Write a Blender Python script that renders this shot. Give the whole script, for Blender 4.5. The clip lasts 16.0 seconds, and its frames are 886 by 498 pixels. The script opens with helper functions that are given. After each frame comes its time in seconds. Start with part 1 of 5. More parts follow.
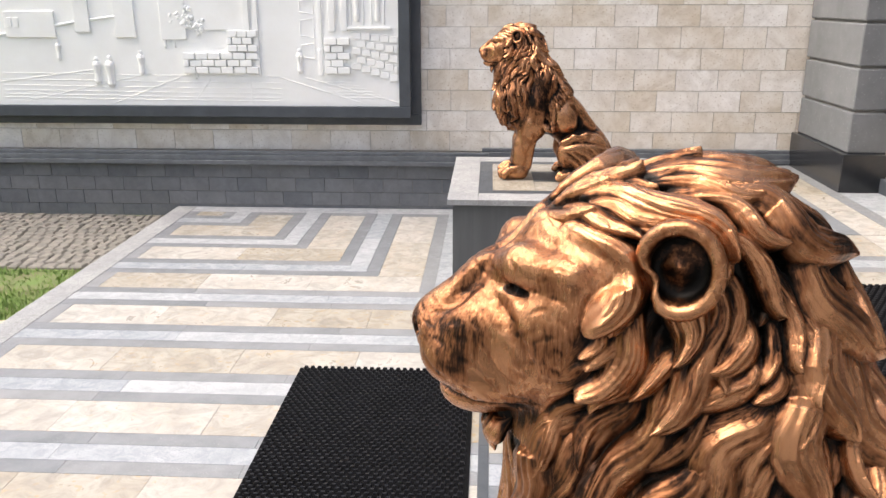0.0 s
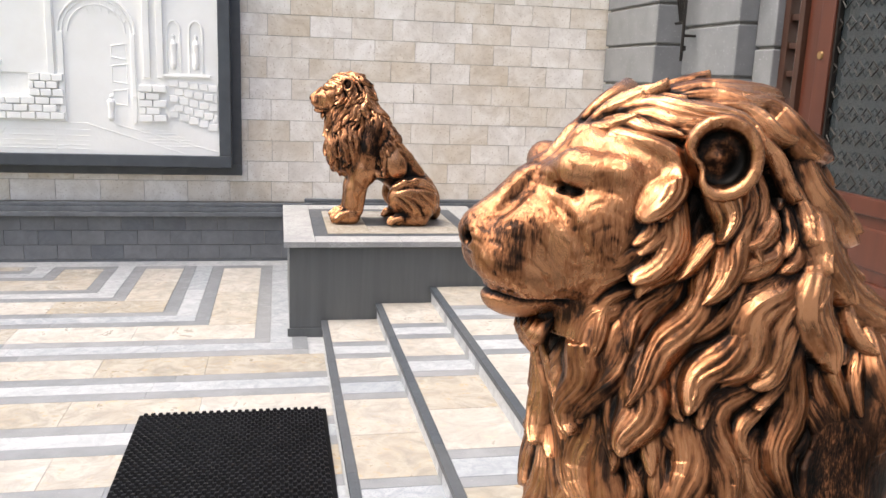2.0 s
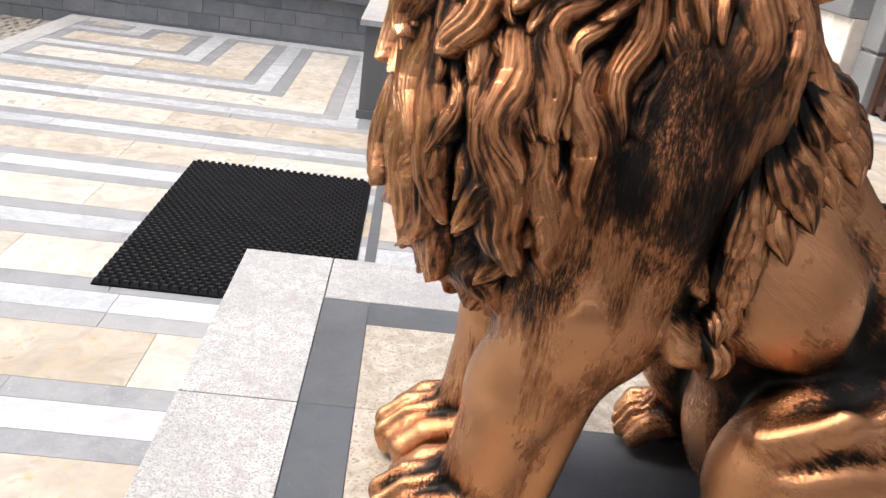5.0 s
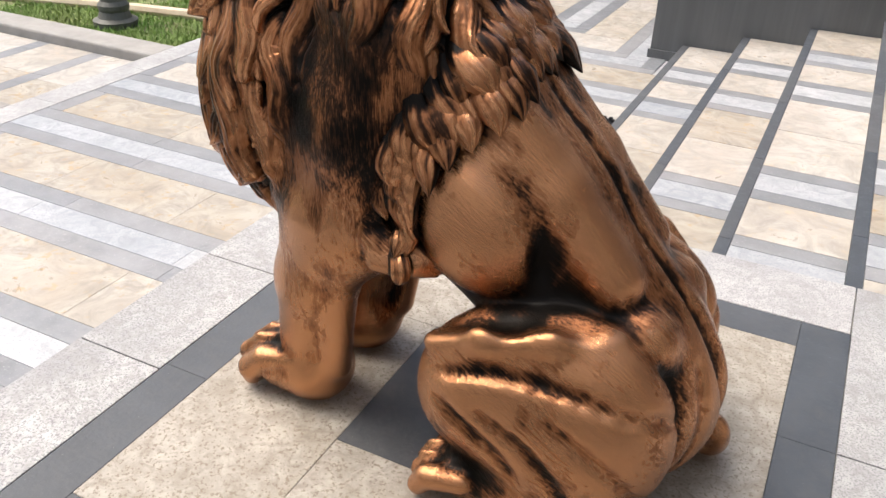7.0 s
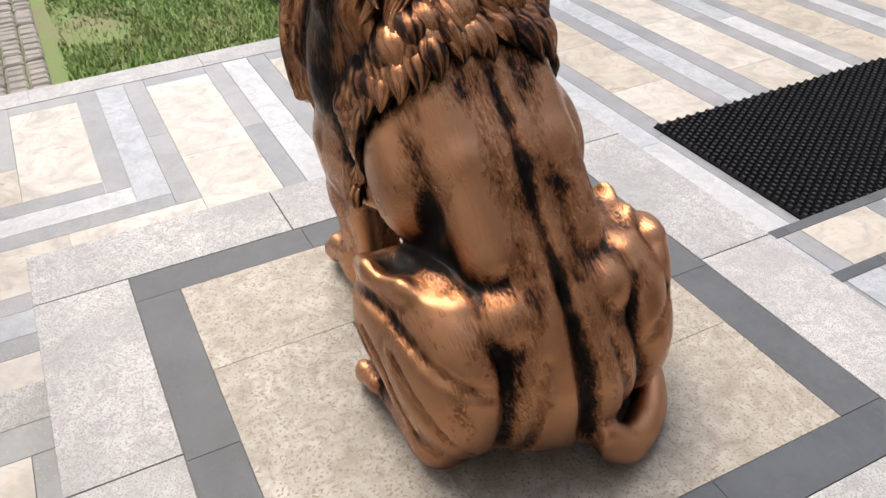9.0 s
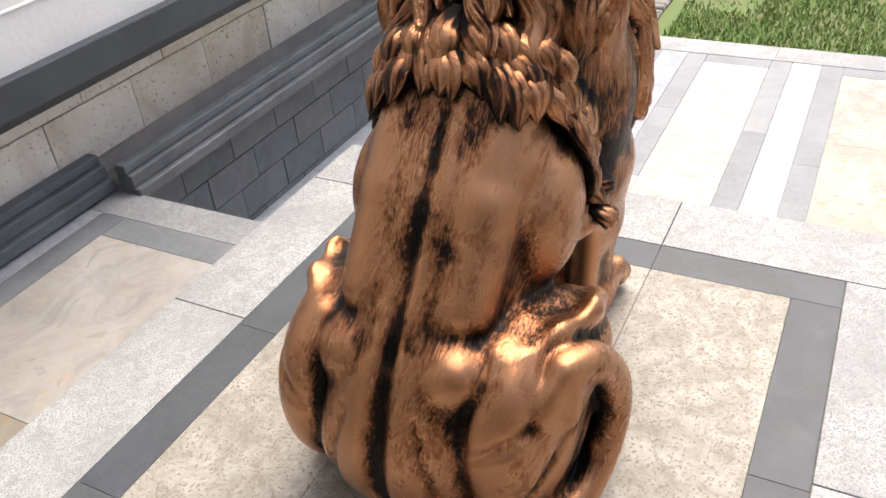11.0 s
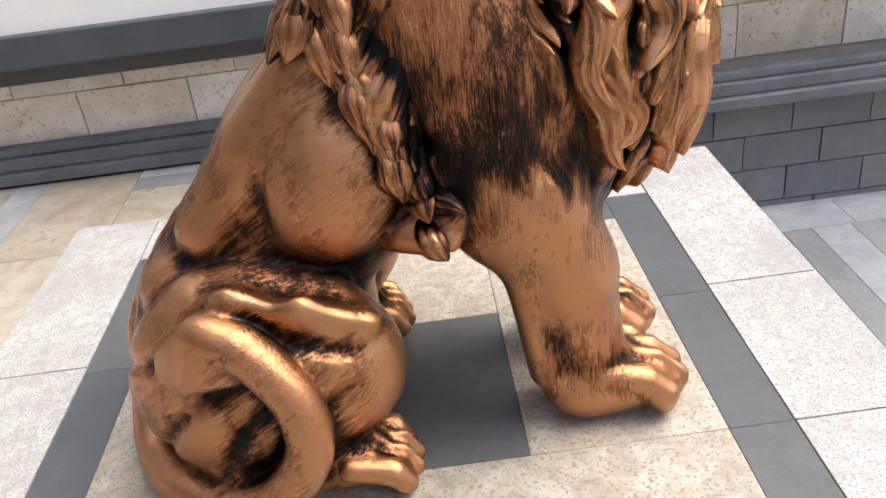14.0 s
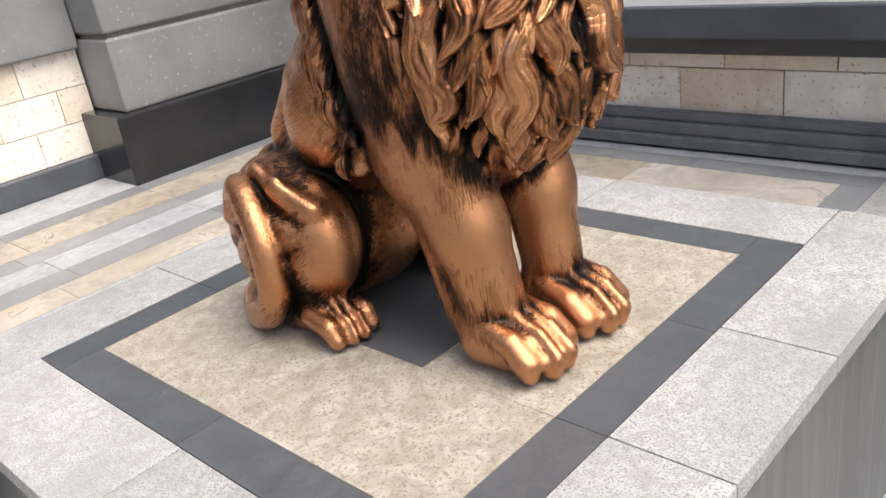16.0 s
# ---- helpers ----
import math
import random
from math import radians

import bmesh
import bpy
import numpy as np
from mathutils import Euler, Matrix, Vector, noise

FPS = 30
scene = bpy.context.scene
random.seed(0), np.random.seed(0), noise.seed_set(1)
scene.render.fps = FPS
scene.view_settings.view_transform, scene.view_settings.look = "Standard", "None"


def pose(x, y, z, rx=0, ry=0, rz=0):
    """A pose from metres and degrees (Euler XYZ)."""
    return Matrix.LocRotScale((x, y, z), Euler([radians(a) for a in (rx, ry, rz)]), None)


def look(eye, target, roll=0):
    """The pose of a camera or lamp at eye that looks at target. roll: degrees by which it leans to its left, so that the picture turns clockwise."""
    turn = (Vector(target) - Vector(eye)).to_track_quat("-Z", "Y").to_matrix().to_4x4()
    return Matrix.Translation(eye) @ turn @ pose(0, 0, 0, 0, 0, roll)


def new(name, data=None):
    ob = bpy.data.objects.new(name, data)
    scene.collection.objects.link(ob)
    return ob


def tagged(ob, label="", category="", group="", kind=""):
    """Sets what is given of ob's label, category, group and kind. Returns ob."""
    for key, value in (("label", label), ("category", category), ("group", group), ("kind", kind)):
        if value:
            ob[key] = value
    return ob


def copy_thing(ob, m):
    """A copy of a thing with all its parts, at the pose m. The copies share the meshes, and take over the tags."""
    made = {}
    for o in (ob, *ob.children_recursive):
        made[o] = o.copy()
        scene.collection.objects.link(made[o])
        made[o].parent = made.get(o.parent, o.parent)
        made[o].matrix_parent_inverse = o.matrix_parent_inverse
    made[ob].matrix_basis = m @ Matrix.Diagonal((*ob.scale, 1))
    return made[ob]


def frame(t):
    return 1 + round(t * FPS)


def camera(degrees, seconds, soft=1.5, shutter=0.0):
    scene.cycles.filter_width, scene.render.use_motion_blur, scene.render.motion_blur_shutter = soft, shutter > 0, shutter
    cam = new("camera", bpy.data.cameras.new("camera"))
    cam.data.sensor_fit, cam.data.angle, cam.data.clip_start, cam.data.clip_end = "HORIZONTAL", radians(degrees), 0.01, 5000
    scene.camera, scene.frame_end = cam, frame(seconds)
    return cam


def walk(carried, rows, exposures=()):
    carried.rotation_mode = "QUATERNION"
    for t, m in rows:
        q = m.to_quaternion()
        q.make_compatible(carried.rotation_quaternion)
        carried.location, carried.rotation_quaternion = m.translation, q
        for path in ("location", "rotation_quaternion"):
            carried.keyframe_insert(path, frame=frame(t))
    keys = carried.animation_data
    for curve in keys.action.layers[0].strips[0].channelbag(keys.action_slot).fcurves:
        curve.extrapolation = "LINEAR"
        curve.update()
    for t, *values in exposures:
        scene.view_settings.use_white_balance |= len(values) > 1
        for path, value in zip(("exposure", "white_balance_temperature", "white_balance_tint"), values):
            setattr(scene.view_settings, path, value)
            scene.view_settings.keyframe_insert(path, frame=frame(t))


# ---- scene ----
cam = camera(56.2, 16.0)

PATH = [
    (0, (-0.546, -0.945, 1.347), (-0.654, 0.967, 0.772), -0.1),
    (0.5, (-0.743, -1.042, 1.341), (-0.615, 0.872, 0.776), -0.7),
    (1, (-0.835, -1.054, 1.295), (-0.550, 0.864, 0.807), -0.7),
    (1.5, (-0.871, -1.075, 1.233), (-0.528, 0.848, 0.804), 0.6),
    (2, (-0.867, -1.042, 1.169), (-0.481, 0.878, 0.763), 2.1),
    (2.5, (-0.843, -0.972, 1.059), (-0.402, 0.941, 0.678), 3.4),
    (3, (-0.809, -0.943, 0.971), (-0.350, 0.968, 0.602), 4.4),
    (3.5, (-0.762, -0.960, 0.912), (-0.342, 0.946, 0.473), 5.6),
    (4, (-0.677, -0.963, 0.863), (-0.325, 0.918, 0.281), 6.6),
    (4.2, (-0.645, -0.983, 0.857), (-0.334, 0.889, 0.226), 7.0),
    (6.3, (0.021, -1.157, 1.006), (-0.402, 0.557, 0.067), 5.4),
    (6.5, (0.147, -1.156, 1.022), (-0.411, 0.520, 0.085), 4.2),
    (7, (0.452, -1.138, 1.064), (-0.296, 0.420, 0.057), 2.0),
    (7.5, (0.635, -1.083, 1.090), (-0.199, 0.356, -0.020), 2.3),
    (8, (0.813, -0.985, 1.153), (-0.265, 0.266, 0.025), 0.7),
    (8.5, (1.045, -0.813, 1.193), (-0.295, 0.140, 0.055), -2.3),
    (9, (1.175, -0.610, 1.207), (-0.297, 0.078, 0.040), -2.8),
    (9.5, (1.201, -0.333, 1.225), (-0.332, 0.071, 0.005), -3.3),
    (9.7, (1.206, -0.231, 1.200), (-0.375, 0.013, -0.000), -3.0),
    (11.8, (0.865, 0.924, 1.235), (-0.230, -0.296, 0.090), -6.2),
    (12, (0.784, 0.976, 1.250), (-0.231, -0.307, 0.100), -5.7),
    (12.5, (0.603, 1.048, 1.247), (-0.214, -0.403, 0.140), -5.8),
    (13, (0.380, 1.132, 1.131), (-0.111, -0.502, 0.087), -7.2),
    (13.5, (0.132, 1.181, 1.063), (-0.148, -0.507, 0.028), -6.4),
    (14, (-0.099, 1.159, 0.944), (-0.111, -0.573, -0.055), -7.4),
    (14.5, (-0.290, 1.272, 0.925), (-0.051, -0.458, -0.050), -8.4),
    (15, (-0.530, 1.312, 0.895), (-0.003, -0.390, -0.014), -7.8),
    (15.5, (-0.891, 1.289, 0.868), (0.048, -0.255, 0.013), -8.8),
    (16, (-1.261, 1.119, 0.844), (0.061, -0.157, 0.053), -8.9),
]
walk(cam, [(t, look(eye, target, roll)) for t, eye, target, roll in PATH],
     exposures=((0, 0.76), (4.2, 0.98), (6.3, 0.83), (9.7, 0.53), (11.8, 0.95), (14.6, 1.0), (16, 0.78)))


# ---- light ----
world = bpy.data.worlds.new("sky")
scene.world = world
world.use_nodes = True
wn = world.node_tree.nodes
sky = wn.new("ShaderNodeTexSky")
sky.sky_type = 'NISHITA'
sky.sun_disc = False
sky.sun_elevation, sky.sun_rotation = radians(62), radians(-97)
sky.air_density, sky.dust_density = 1.0, 7.0
wn["Background"].inputs["Strength"].default_value = 0.185
world.node_tree.links.new(sky.outputs[0], wn["Background"].inputs["Color"])
sun_data = bpy.data.lights.new("sun", 'SUN')
sun_data.energy, sun_data.angle, sun_data.color = 1.3, radians(42), (1.0, 0.97, 0.92)
sun = new("sun", sun_data)
sun.matrix_world = look((-5.4, 2.9, 10.2), (0, 2.6, 0))


# ---- materials ----
def mat(name, color, color2=None, rough=0.6, metal=0.0, scale=6.0, detail=8.0, bump=0.0, bump_scale=60.0, per_object=0.0,
        stretch=(1, 1, 1), speck=None, speck_scale=250.0, speck_amount=0.55, contrast=(0.35, 0.65), stain=None, stain_scale=7.0, stain_amount=0.5):
    """Two-scale surface: a broad drift between two colours, fine specks, fine relief."""
    m = bpy.data.materials.new(name)
    m.use_nodes = True
    nt = m.node_tree
    n, l = nt.nodes, nt.links
    b = n["Principled BSDF"]
    b.inputs["Roughness"].default_value, b.inputs["Metallic"].default_value = rough, metal
    co = n.new("ShaderNodeTexCoord")
    geo = n.new("ShaderNodeNewGeometry")
    mp = n.new("ShaderNodeMapping")
    mp.inputs["Scale"].default_value = stretch
    l.new(geo.outputs["Position"], mp.inputs["Vector"])
    vec = mp.outputs["Vector"]
    info = n.new("ShaderNodeObjectInfo")
    if per_object:
        add = n.new("ShaderNodeVectorMath")
        mul = n.new("ShaderNodeMath")
        mul.operation, mul.inputs[1].default_value = 'MULTIPLY', 37.0
        l.new(info.outputs["Random"], mul.inputs[0])
        comb = n.new("ShaderNodeCombineXYZ")
        l.new(mul.outputs[0], comb.inputs[0]), l.new(mul.outputs[0], comb.inputs[2])
        l.new(vec, add.inputs[0]), l.new(comb.outputs[0], add.inputs[1])
        vec = add.outputs[0]
    t = n.new("ShaderNodeTexNoise")
    t.inputs["Scale"].default_value, t.inputs["Detail"].default_value, t.inputs["Roughness"].default_value = scale, detail, 0.62
    l.new(vec, t.inputs["Vector"])
    ramp = n.new("ShaderNodeValToRGB")
    c2 = color2 or tuple(v * 0.75 for v in color)
    ramp.color_ramp.elements[0].position, ramp.color_ramp.elements[1].position = contrast
    ramp.color_ramp.elements[0].color, ramp.color_ramp.elements[1].color = (*c2, 1), (*color, 1)
    l.new(t.outputs[0], ramp.inputs[0])
    out = ramp.outputs[0]
    if speck:
        s = n.new("ShaderNodeTexNoise")
        s.inputs["Scale"].default_value, s.inputs["Detail"].default_value = speck_scale, 2.0
        l.new(vec, s.inputs["Vector"])
        r2 = n.new("ShaderNodeValToRGB")
        r2.color_ramp.elements[0].position, r2.color_ramp.elements[1].position = speck_amount, speck_amount + 0.08
        r2.color_ramp.elements[0].color, r2.color_ramp.elements[1].color = (0, 0, 0, 1), (1, 1, 1, 1)
        l.new(s.outputs[0], r2.inputs[0])
        mix = n.new("ShaderNodeMix")
        mix.data_type = 'RGBA'
        l.new(r2.outputs[0], mix.inputs[0]), l.new(out, mix.inputs[6])
        mix.inputs[7].default_value = (*speck, 1)
        out = mix.outputs[2]
    if stain:
        w = n.new("ShaderNodeTexNoise")
        w.inputs["Scale"].default_value, w.inputs["Detail"].default_value = stain_scale, 10.0
        w.inputs["Roughness"].default_value, w.inputs["Distortion"].default_value = 0.7, 1.2
        l.new(vec, w.inputs["Vector"])
        wr = n.new("ShaderNodeMapRange")
        wr.inputs["From Min"].default_value, wr.inputs["From Max"].default_value = 0.44, 0.66
        rv = n.new("ShaderNodeMapRange")
        rv.inputs["From Min"].default_value, rv.inputs["From Max"].default_value = 0.35, 0.65
        rv.inputs["To Min"].default_value, rv.inputs["To Max"].default_value = rough - 0.14, rough + 0.12
        l.new(w.outputs[0], rv.inputs[0]), l.new(rv.outputs[0], b.inputs["Roughness"])
        wr.inputs["To Max"].default_value = stain_amount
        mw = n.new("ShaderNodeMix")
        mw.data_type = 'RGBA'
        l.new(w.outputs[0], wr.inputs[0]), l.new(wr.outputs[0], mw.inputs[0]), l.new(out, mw.inputs[6])
        mw.inputs[7].default_value = (*stain, 1)
        out = mw.outputs[2]
    if per_object:
        hsv = n.new("ShaderNodeHueSaturation")
        mr = n.new("ShaderNodeMapRange")
        mr.inputs["To Min"].default_value, mr.inputs["To Max"].default_value = 1 - per_object, 1 + per_object * 0.6
        ms = n.new("ShaderNodeMapRange")
        ms.inputs["To Min"].default_value, ms.inputs["To Max"].default_value = 1.35, 0.6
        l.new(info.outputs["Random"], ms.inputs[0]), l.new(ms.outputs[0], hsv.inputs["Saturation"])
        l.new(info.outputs["Random"], mr.inputs[0]), l.new(mr.outputs[0], hsv.inputs["Value"]), l.new(out, hsv.inputs["Color"])
        out = hsv.outputs[0]
    l.new(out, b.inputs["Base Color"])
    if bump:
        bn = n.new("ShaderNodeTexNoise")
        bn.inputs["Scale"].default_value, bn.inputs["Detail"].default_value = bump_scale, 6.0
        l.new(vec, bn.inputs["Vector"])
        bp = n.new("ShaderNodeBump")
        bp.inputs["Strength"].default_value, bp.inputs["Distance"].default_value = bump, 0.004
        l.new(bn.outputs[0], bp.inputs["Height"]), l.new(bp.outputs[0], b.inputs["Normal"])
    return m


M_GRANITE = mat("white_granite", (0.41, 0.415, 0.41), (0.28, 0.285, 0.29), 0.6, scale=4, speck=(0.20, 0.20, 0.21), speck_scale=260, speck_amount=0.52, bump=0.35, bump_scale=180, per_object=0.07, stain=(0.23, 0.23, 0.225), stain_scale=30, stain_amount=0.75)
M_PALE = mat("pale_granite_band", (0.40, 0.41, 0.43), (0.30, 0.32, 0.34), 0.42, scale=5, speck=(0.27, 0.29, 0.31), speck_scale=140, per_object=0.12, bump=0.1, bump_scale=90, stain=(0.25, 0.27, 0.29), stain_scale=11, stain_amount=0.8)
M_BEIGE = mat("beige_travertine", (0.43, 0.408, 0.365), (0.34, 0.30, 0.245), 0.4, scale=3.4, speck=(0.40, 0.32, 0.22), speck_scale=22, speck_amount=0.60, per_object=0.17, bump=0.12, bump_scale=60, stain=(0.27, 0.25, 0.215), stain_scale=6, stain_amount=0.95)
M_BEIGE_TOP = mat("worn_beige_stone", (0.40, 0.375, 0.33), (0.27, 0.245, 0.205), 0.6, scale=13, speck=(0.20, 0.17, 0.13), speck_scale=170, speck_amount=0.56, per_object=0.08, bump=0.4, bump_scale=110, stain=(0.19, 0.17, 0.14), stain_scale=24, stain_amount=0.7)
M_DARK = mat("dark_grey_stone", (0.058, 0.067, 0.079), (0.040, 0.047, 0.056), 0.6, scale=8, speck=(0.17, 0.17, 0.17), speck_scale=200, speck_amount=0.72, per_object=0.15, bump=0.2, bump_scale=120, stain=(0.10, 0.105, 0.11), stain_scale=35, stain_amount=0.5)
M_PAVEDARK = mat("grey_paving_band", (0.215, 0.225, 0.24), (0.15, 0.16, 0.17), 0.42, scale=5, speck=(0.29, 0.29, 0.29), speck_scale=120, speck_amount=0.64, per_object=0.14, bump=0.1, bump_scale=90, stain=(0.28, 0.285, 0.29), stain_scale=14, stain_amount=0.45)
M_BASALT = mat("basalt_facing", (0.165, 0.173, 0.182), (0.12, 0.127, 0.135), 0.6, scale=4, stain=(0.11, 0.115, 0.12), stain_scale=9, speck=(0.21, 0.21, 0.21), speck_scale=120, speck_amount=0.66, per_object=0.14, bump=0.35, bump_scale=80)
M_PLINTH = mat("polished_basalt", (0.10, 0.105, 0.108), (0.075, 0.08, 0.083), 0.42, scale=3, stretch=(1, 1, 0.06), stain=(0.17, 0.175, 0.175), stain_scale=10, stain_amount=0.25, bump=0.06, bump_scale=90)
M_WALLSTONE = mat("pale_travertine_block", (0.86, 0.82, 0.755), (0.72, 0.65, 0.55), 0.6, scale=2.6, speck=(0.46, 0.37, 0.27), speck_scale=60, speck_amount=0.62, per_object=0.10, stain=(0.50, 0.43, 0.34), stain_scale=4, stain_amount=0.5, bump=0.3, bump_scale=70)
M_MORTAR = mat("mortar", (0.46, 0.42, 0.37), None, 0.9, bump=0.2)
M_JOINT = mat("dark_joint", (0.23, 0.22, 0.20), None, 0.9)
M_FACADE = mat("grey_facade_stone", (0.205, 0.21, 0.215), (0.155, 0.16, 0.165), 0.6, scale=3, speck=(0.34, 0.34, 0.34), speck_scale=60, speck_amount=0.66, per_object=0.08, bump=0.15, bump_scale=80)
M_BLACKSTONE = mat("polished_black_stone", (0.022, 0.023, 0.026), (0.015, 0.016, 0.018), 0.18, scale=5)
M_FRAME = mat("dark_slate_frame", (0.075, 0.083, 0.092), (0.055, 0.06, 0.068), 0.5, scale=6, bump=0.15, bump_scale=90, per_object=0.05)
M_TRIM = mat("grey_trim_stone", (0.145, 0.155, 0.17), (0.10, 0.11, 0.12), 0.5, scale=6, bump=0.15, bump_scale=90, stain=(0.09, 0.095, 0.10), stain_scale=9)
M_PLASTER = mat("white_plaster_relief", (0.90, 0.90, 0.875), (0.86, 0.855, 0.82), 0.7, scale=3, bump=0.35, bump_scale=45)
M_RUBBER = mat("black_rubber", (0.012, 0.012, 0.014), (0.008, 0.008, 0.009), 0.42)
M_RUBBER.node_tree.nodes["Principled BSDF"].inputs["Specular IOR Level"].default_value = 0.25
M_RUBBERBACK = mat("dusty_black_rubber", (0.004, 0.004, 0.005), (0.003, 0.003, 0.003), 0.9)
M_RUBBERBACK.node_tree.nodes["Principled BSDF"].inputs["Specular IOR Level"].default_value = 0.1
M_WOOD = mat("red_brown_varnished_wood", (0.085, 0.026, 0.014), (0.055, 0.016, 0.009), 0.32, scale=9, stretch=(1, 1, 0.08), bump=0.05)
M_WOODDARK = mat("dark_brown_wood", (0.05, 0.022, 0.013), (0.035, 0.014, 0.008), 0.4, scale=9, stretch=(1, 1, 0.08))
M_IRON = mat("black_iron", (0.02, 0.02, 0.02), (0.03, 0.025, 0.02), 0.5, 0.6)
M_BRASS = mat("brass", (0.65, 0.45, 0.22), (0.5, 0.33, 0.15), 0.28, 1.0)
M_STEEL = mat("brushed_steel", (0.55, 0.5, 0.46), None, 0.3, 1.0)
M_PIPE = mat("dark_brown_metal", (0.03, 0.02, 0.017), (0.04, 0.027, 0.02), 0.45, 0.3)
M_RUST = mat("rusty_iron", (0.12, 0.06, 0.035), (0.05, 0.03, 0.02), 0.8, 0.3, scale=30)
M_GRASS = mat("lawn_soil", (0.11, 0.18, 0.04), (0.15, 0.13, 0.07), 0.9, scale=2.5, bump=0.8, bump_scale=40)
M_BLADE = mat("grass_blades", (0.14, 0.27, 0.045), (0.20, 0.25, 0.07), 0.7, scale=1.4)
M_COBBLE = mat("grey_cobble", (0.23, 0.21, 0.18), (0.15, 0.14, 0.12), 0.75, scale=7, bump=0.5, bump_scale=50)
M_KERB = mat("grey_concrete_kerb", (0.30, 0.29, 0.27), (0.22, 0.215, 0.2), 0.8, scale=5, bump=0.3)
M_SANDKERB = mat("sand_stone_edging", (0.62, 0.52, 0.38), (0.5, 0.4, 0.28), 0.8, scale=8, bump=0.3)
M_LAMP = mat("grey_green_cast_iron", (0.10, 0.105, 0.09), (0.07, 0.07, 0.06), 0.6, 0.2, scale=12, bump=0.3)


def glass_material():
    m = bpy.data.materials.new("dark_glass")
    m.use_nodes = True
    b = m.node_tree.nodes["Principled BSDF"]
    b.inputs["Base Color"].default_value = (0.05, 0.06, 0.065, 1)
    b.inputs["Roughness"].default_value = 0.05
    b.inputs["Transmission Weight"].default_value = 0.35
    return m


M_GLASS = glass_material()


# ---- builders ----
def mesh_of(name, bm, material):
    me = bpy.data.meshes.new(name)
    bm.to_mesh(me)
    bm.free()
    me.materials.append(material)
    return me


def part(name, bm, material, parent=None, label=""):
    ob = new(name, mesh_of(name, bm, material))
    if parent is not None:
        ob.parent = parent
    return tagged(ob, label)


def add_box(bm, x0, x1, y0, y1, z0, z1, bevel=0.0):
    m = Matrix.LocRotScale(((x0 + x1) / 2, (y0 + y1) / 2, (z0 + z1) / 2), None, (x1 - x0, y1 - y0, z1 - z0))
    made = bmesh.ops.create_cube(bm, size=1.0, matrix=m)
    if bevel:
        edges = {e for v in made["verts"] for e in v.link_edges}
        bmesh.ops.bevel(bm, geom=list(edges), offset=bevel, segments=2, affect='EDGES', profile=0.5)
    return bm


def box(x0, x1, y0, y1, z0, z1, bevel=0.0):
    return add_box(bmesh.new(), x0, x1, y0, y1, z0, z1, bevel)


def add_turned(bm, profile, cx, cy, segs=24):
    """A turned body from (radius, height) pairs."""
    rings = []
    for r, z in profile:
        rings.append([bm.verts.new((cx + r * math.cos(2 * math.pi * i / segs), cy + r * math.sin(2 * math.pi * i / segs), z)) for i in range(segs)])
    for a, b in zip(rings, rings[1:]):
        for i in range(segs):
            bm.faces.new((a[i], a[(i + 1) % segs], b[(i + 1) % segs], b[i]))
    bm.faces.new(rings[0][::-1]), bm.faces.new(rings[-1])
    return bm


def add_tube(bm, points, radius, segs=10, radii=None):
    pts = [Vector(p) for p in points]
    rings = []
    for i, p in enumerate(pts):
        d = (pts[min(i + 1, len(pts) - 1)] - pts[max(i - 1, 0)]).normalized()
        a = d.orthogonal().normalized() if i == 0 else (last - d * last.dot(d)).normalized()
        last = a
        b = d.cross(a)
        r = radii[i] if radii else radius
        rings.append([bm.verts.new(p + r * (math.cos(2 * math.pi * k / segs) * a + math.sin(2 * math.pi * k / segs) * b)) for k in range(segs)])
    for u, v in zip(rings, rings[1:]):
        for k in range(segs):
            bm.faces.new((u[k], u[(k + 1) % segs], v[(k + 1) % segs], v[k]))
    bm.faces.new(rings[0][::-1]), bm.faces.new(rings[-1])
    return bm


UNIT = {}


def unit_mesh(material, bevel=0.0):
    """One block mesh per material, shared by all pieces of it."""
    key = (material.name, bevel)
    if key not in UNIT:
        bm = bmesh.new()
        bmesh.ops.create_cube(bm, size=1.0)
        UNIT[key] = mesh_of("block_" + material.name, bm, material)
    return UNIT[key]


def piece(name, x0, x1, y0, y1, z0, z1, material, parent):
    ob = new(name, unit_mesh(material))
    ob.location = ((x0 + x1) / 2, (y0 + y1) / 2, (z0 + z1) / 2)
    ob.scale = (abs(x1 - x0), abs(y1 - y0), abs(z1 - z0))
    ob.parent = parent
    return ob


def empty(name, x=0.0, y=0.0, z=0.0):
    ob = new(name)
    ob.empty_display_size = 0.1
    ob.location = (x, y, z)
    return ob


# ---- plan ----
MID = 2.79                      # the entrance's axis in y
YB = 2 * MID                    # the second pedestal's centre
TERR, LAND, GROUND = -0.70, -0.225, -0.77
WALL_N, WALL_S = 7.40, 2 * MID - 7.40
BASE_N, BASE_S = 7.27, 2 * MID - 7.27
EDGE = -3.76                    # the terrace's outer edge
NOSE = (-0.57, -0.18, 0.22, 0.63)
FRONT = 2.47                    # the facade's first face


def mirror(y):
    return 2 * MID - y


# ---- ground, terrace, landing ----
bm = bmesh.new()
bmesh.ops.create_grid(bm, x_segments=2, y_segments=2, size=400, matrix=Matrix.Translation((-100, 0, GROUND - 0.03)))
tagged(part("ground", bm, M_GRASS), "wide lawn ground with worn soil patches", "ground", kind="structure")

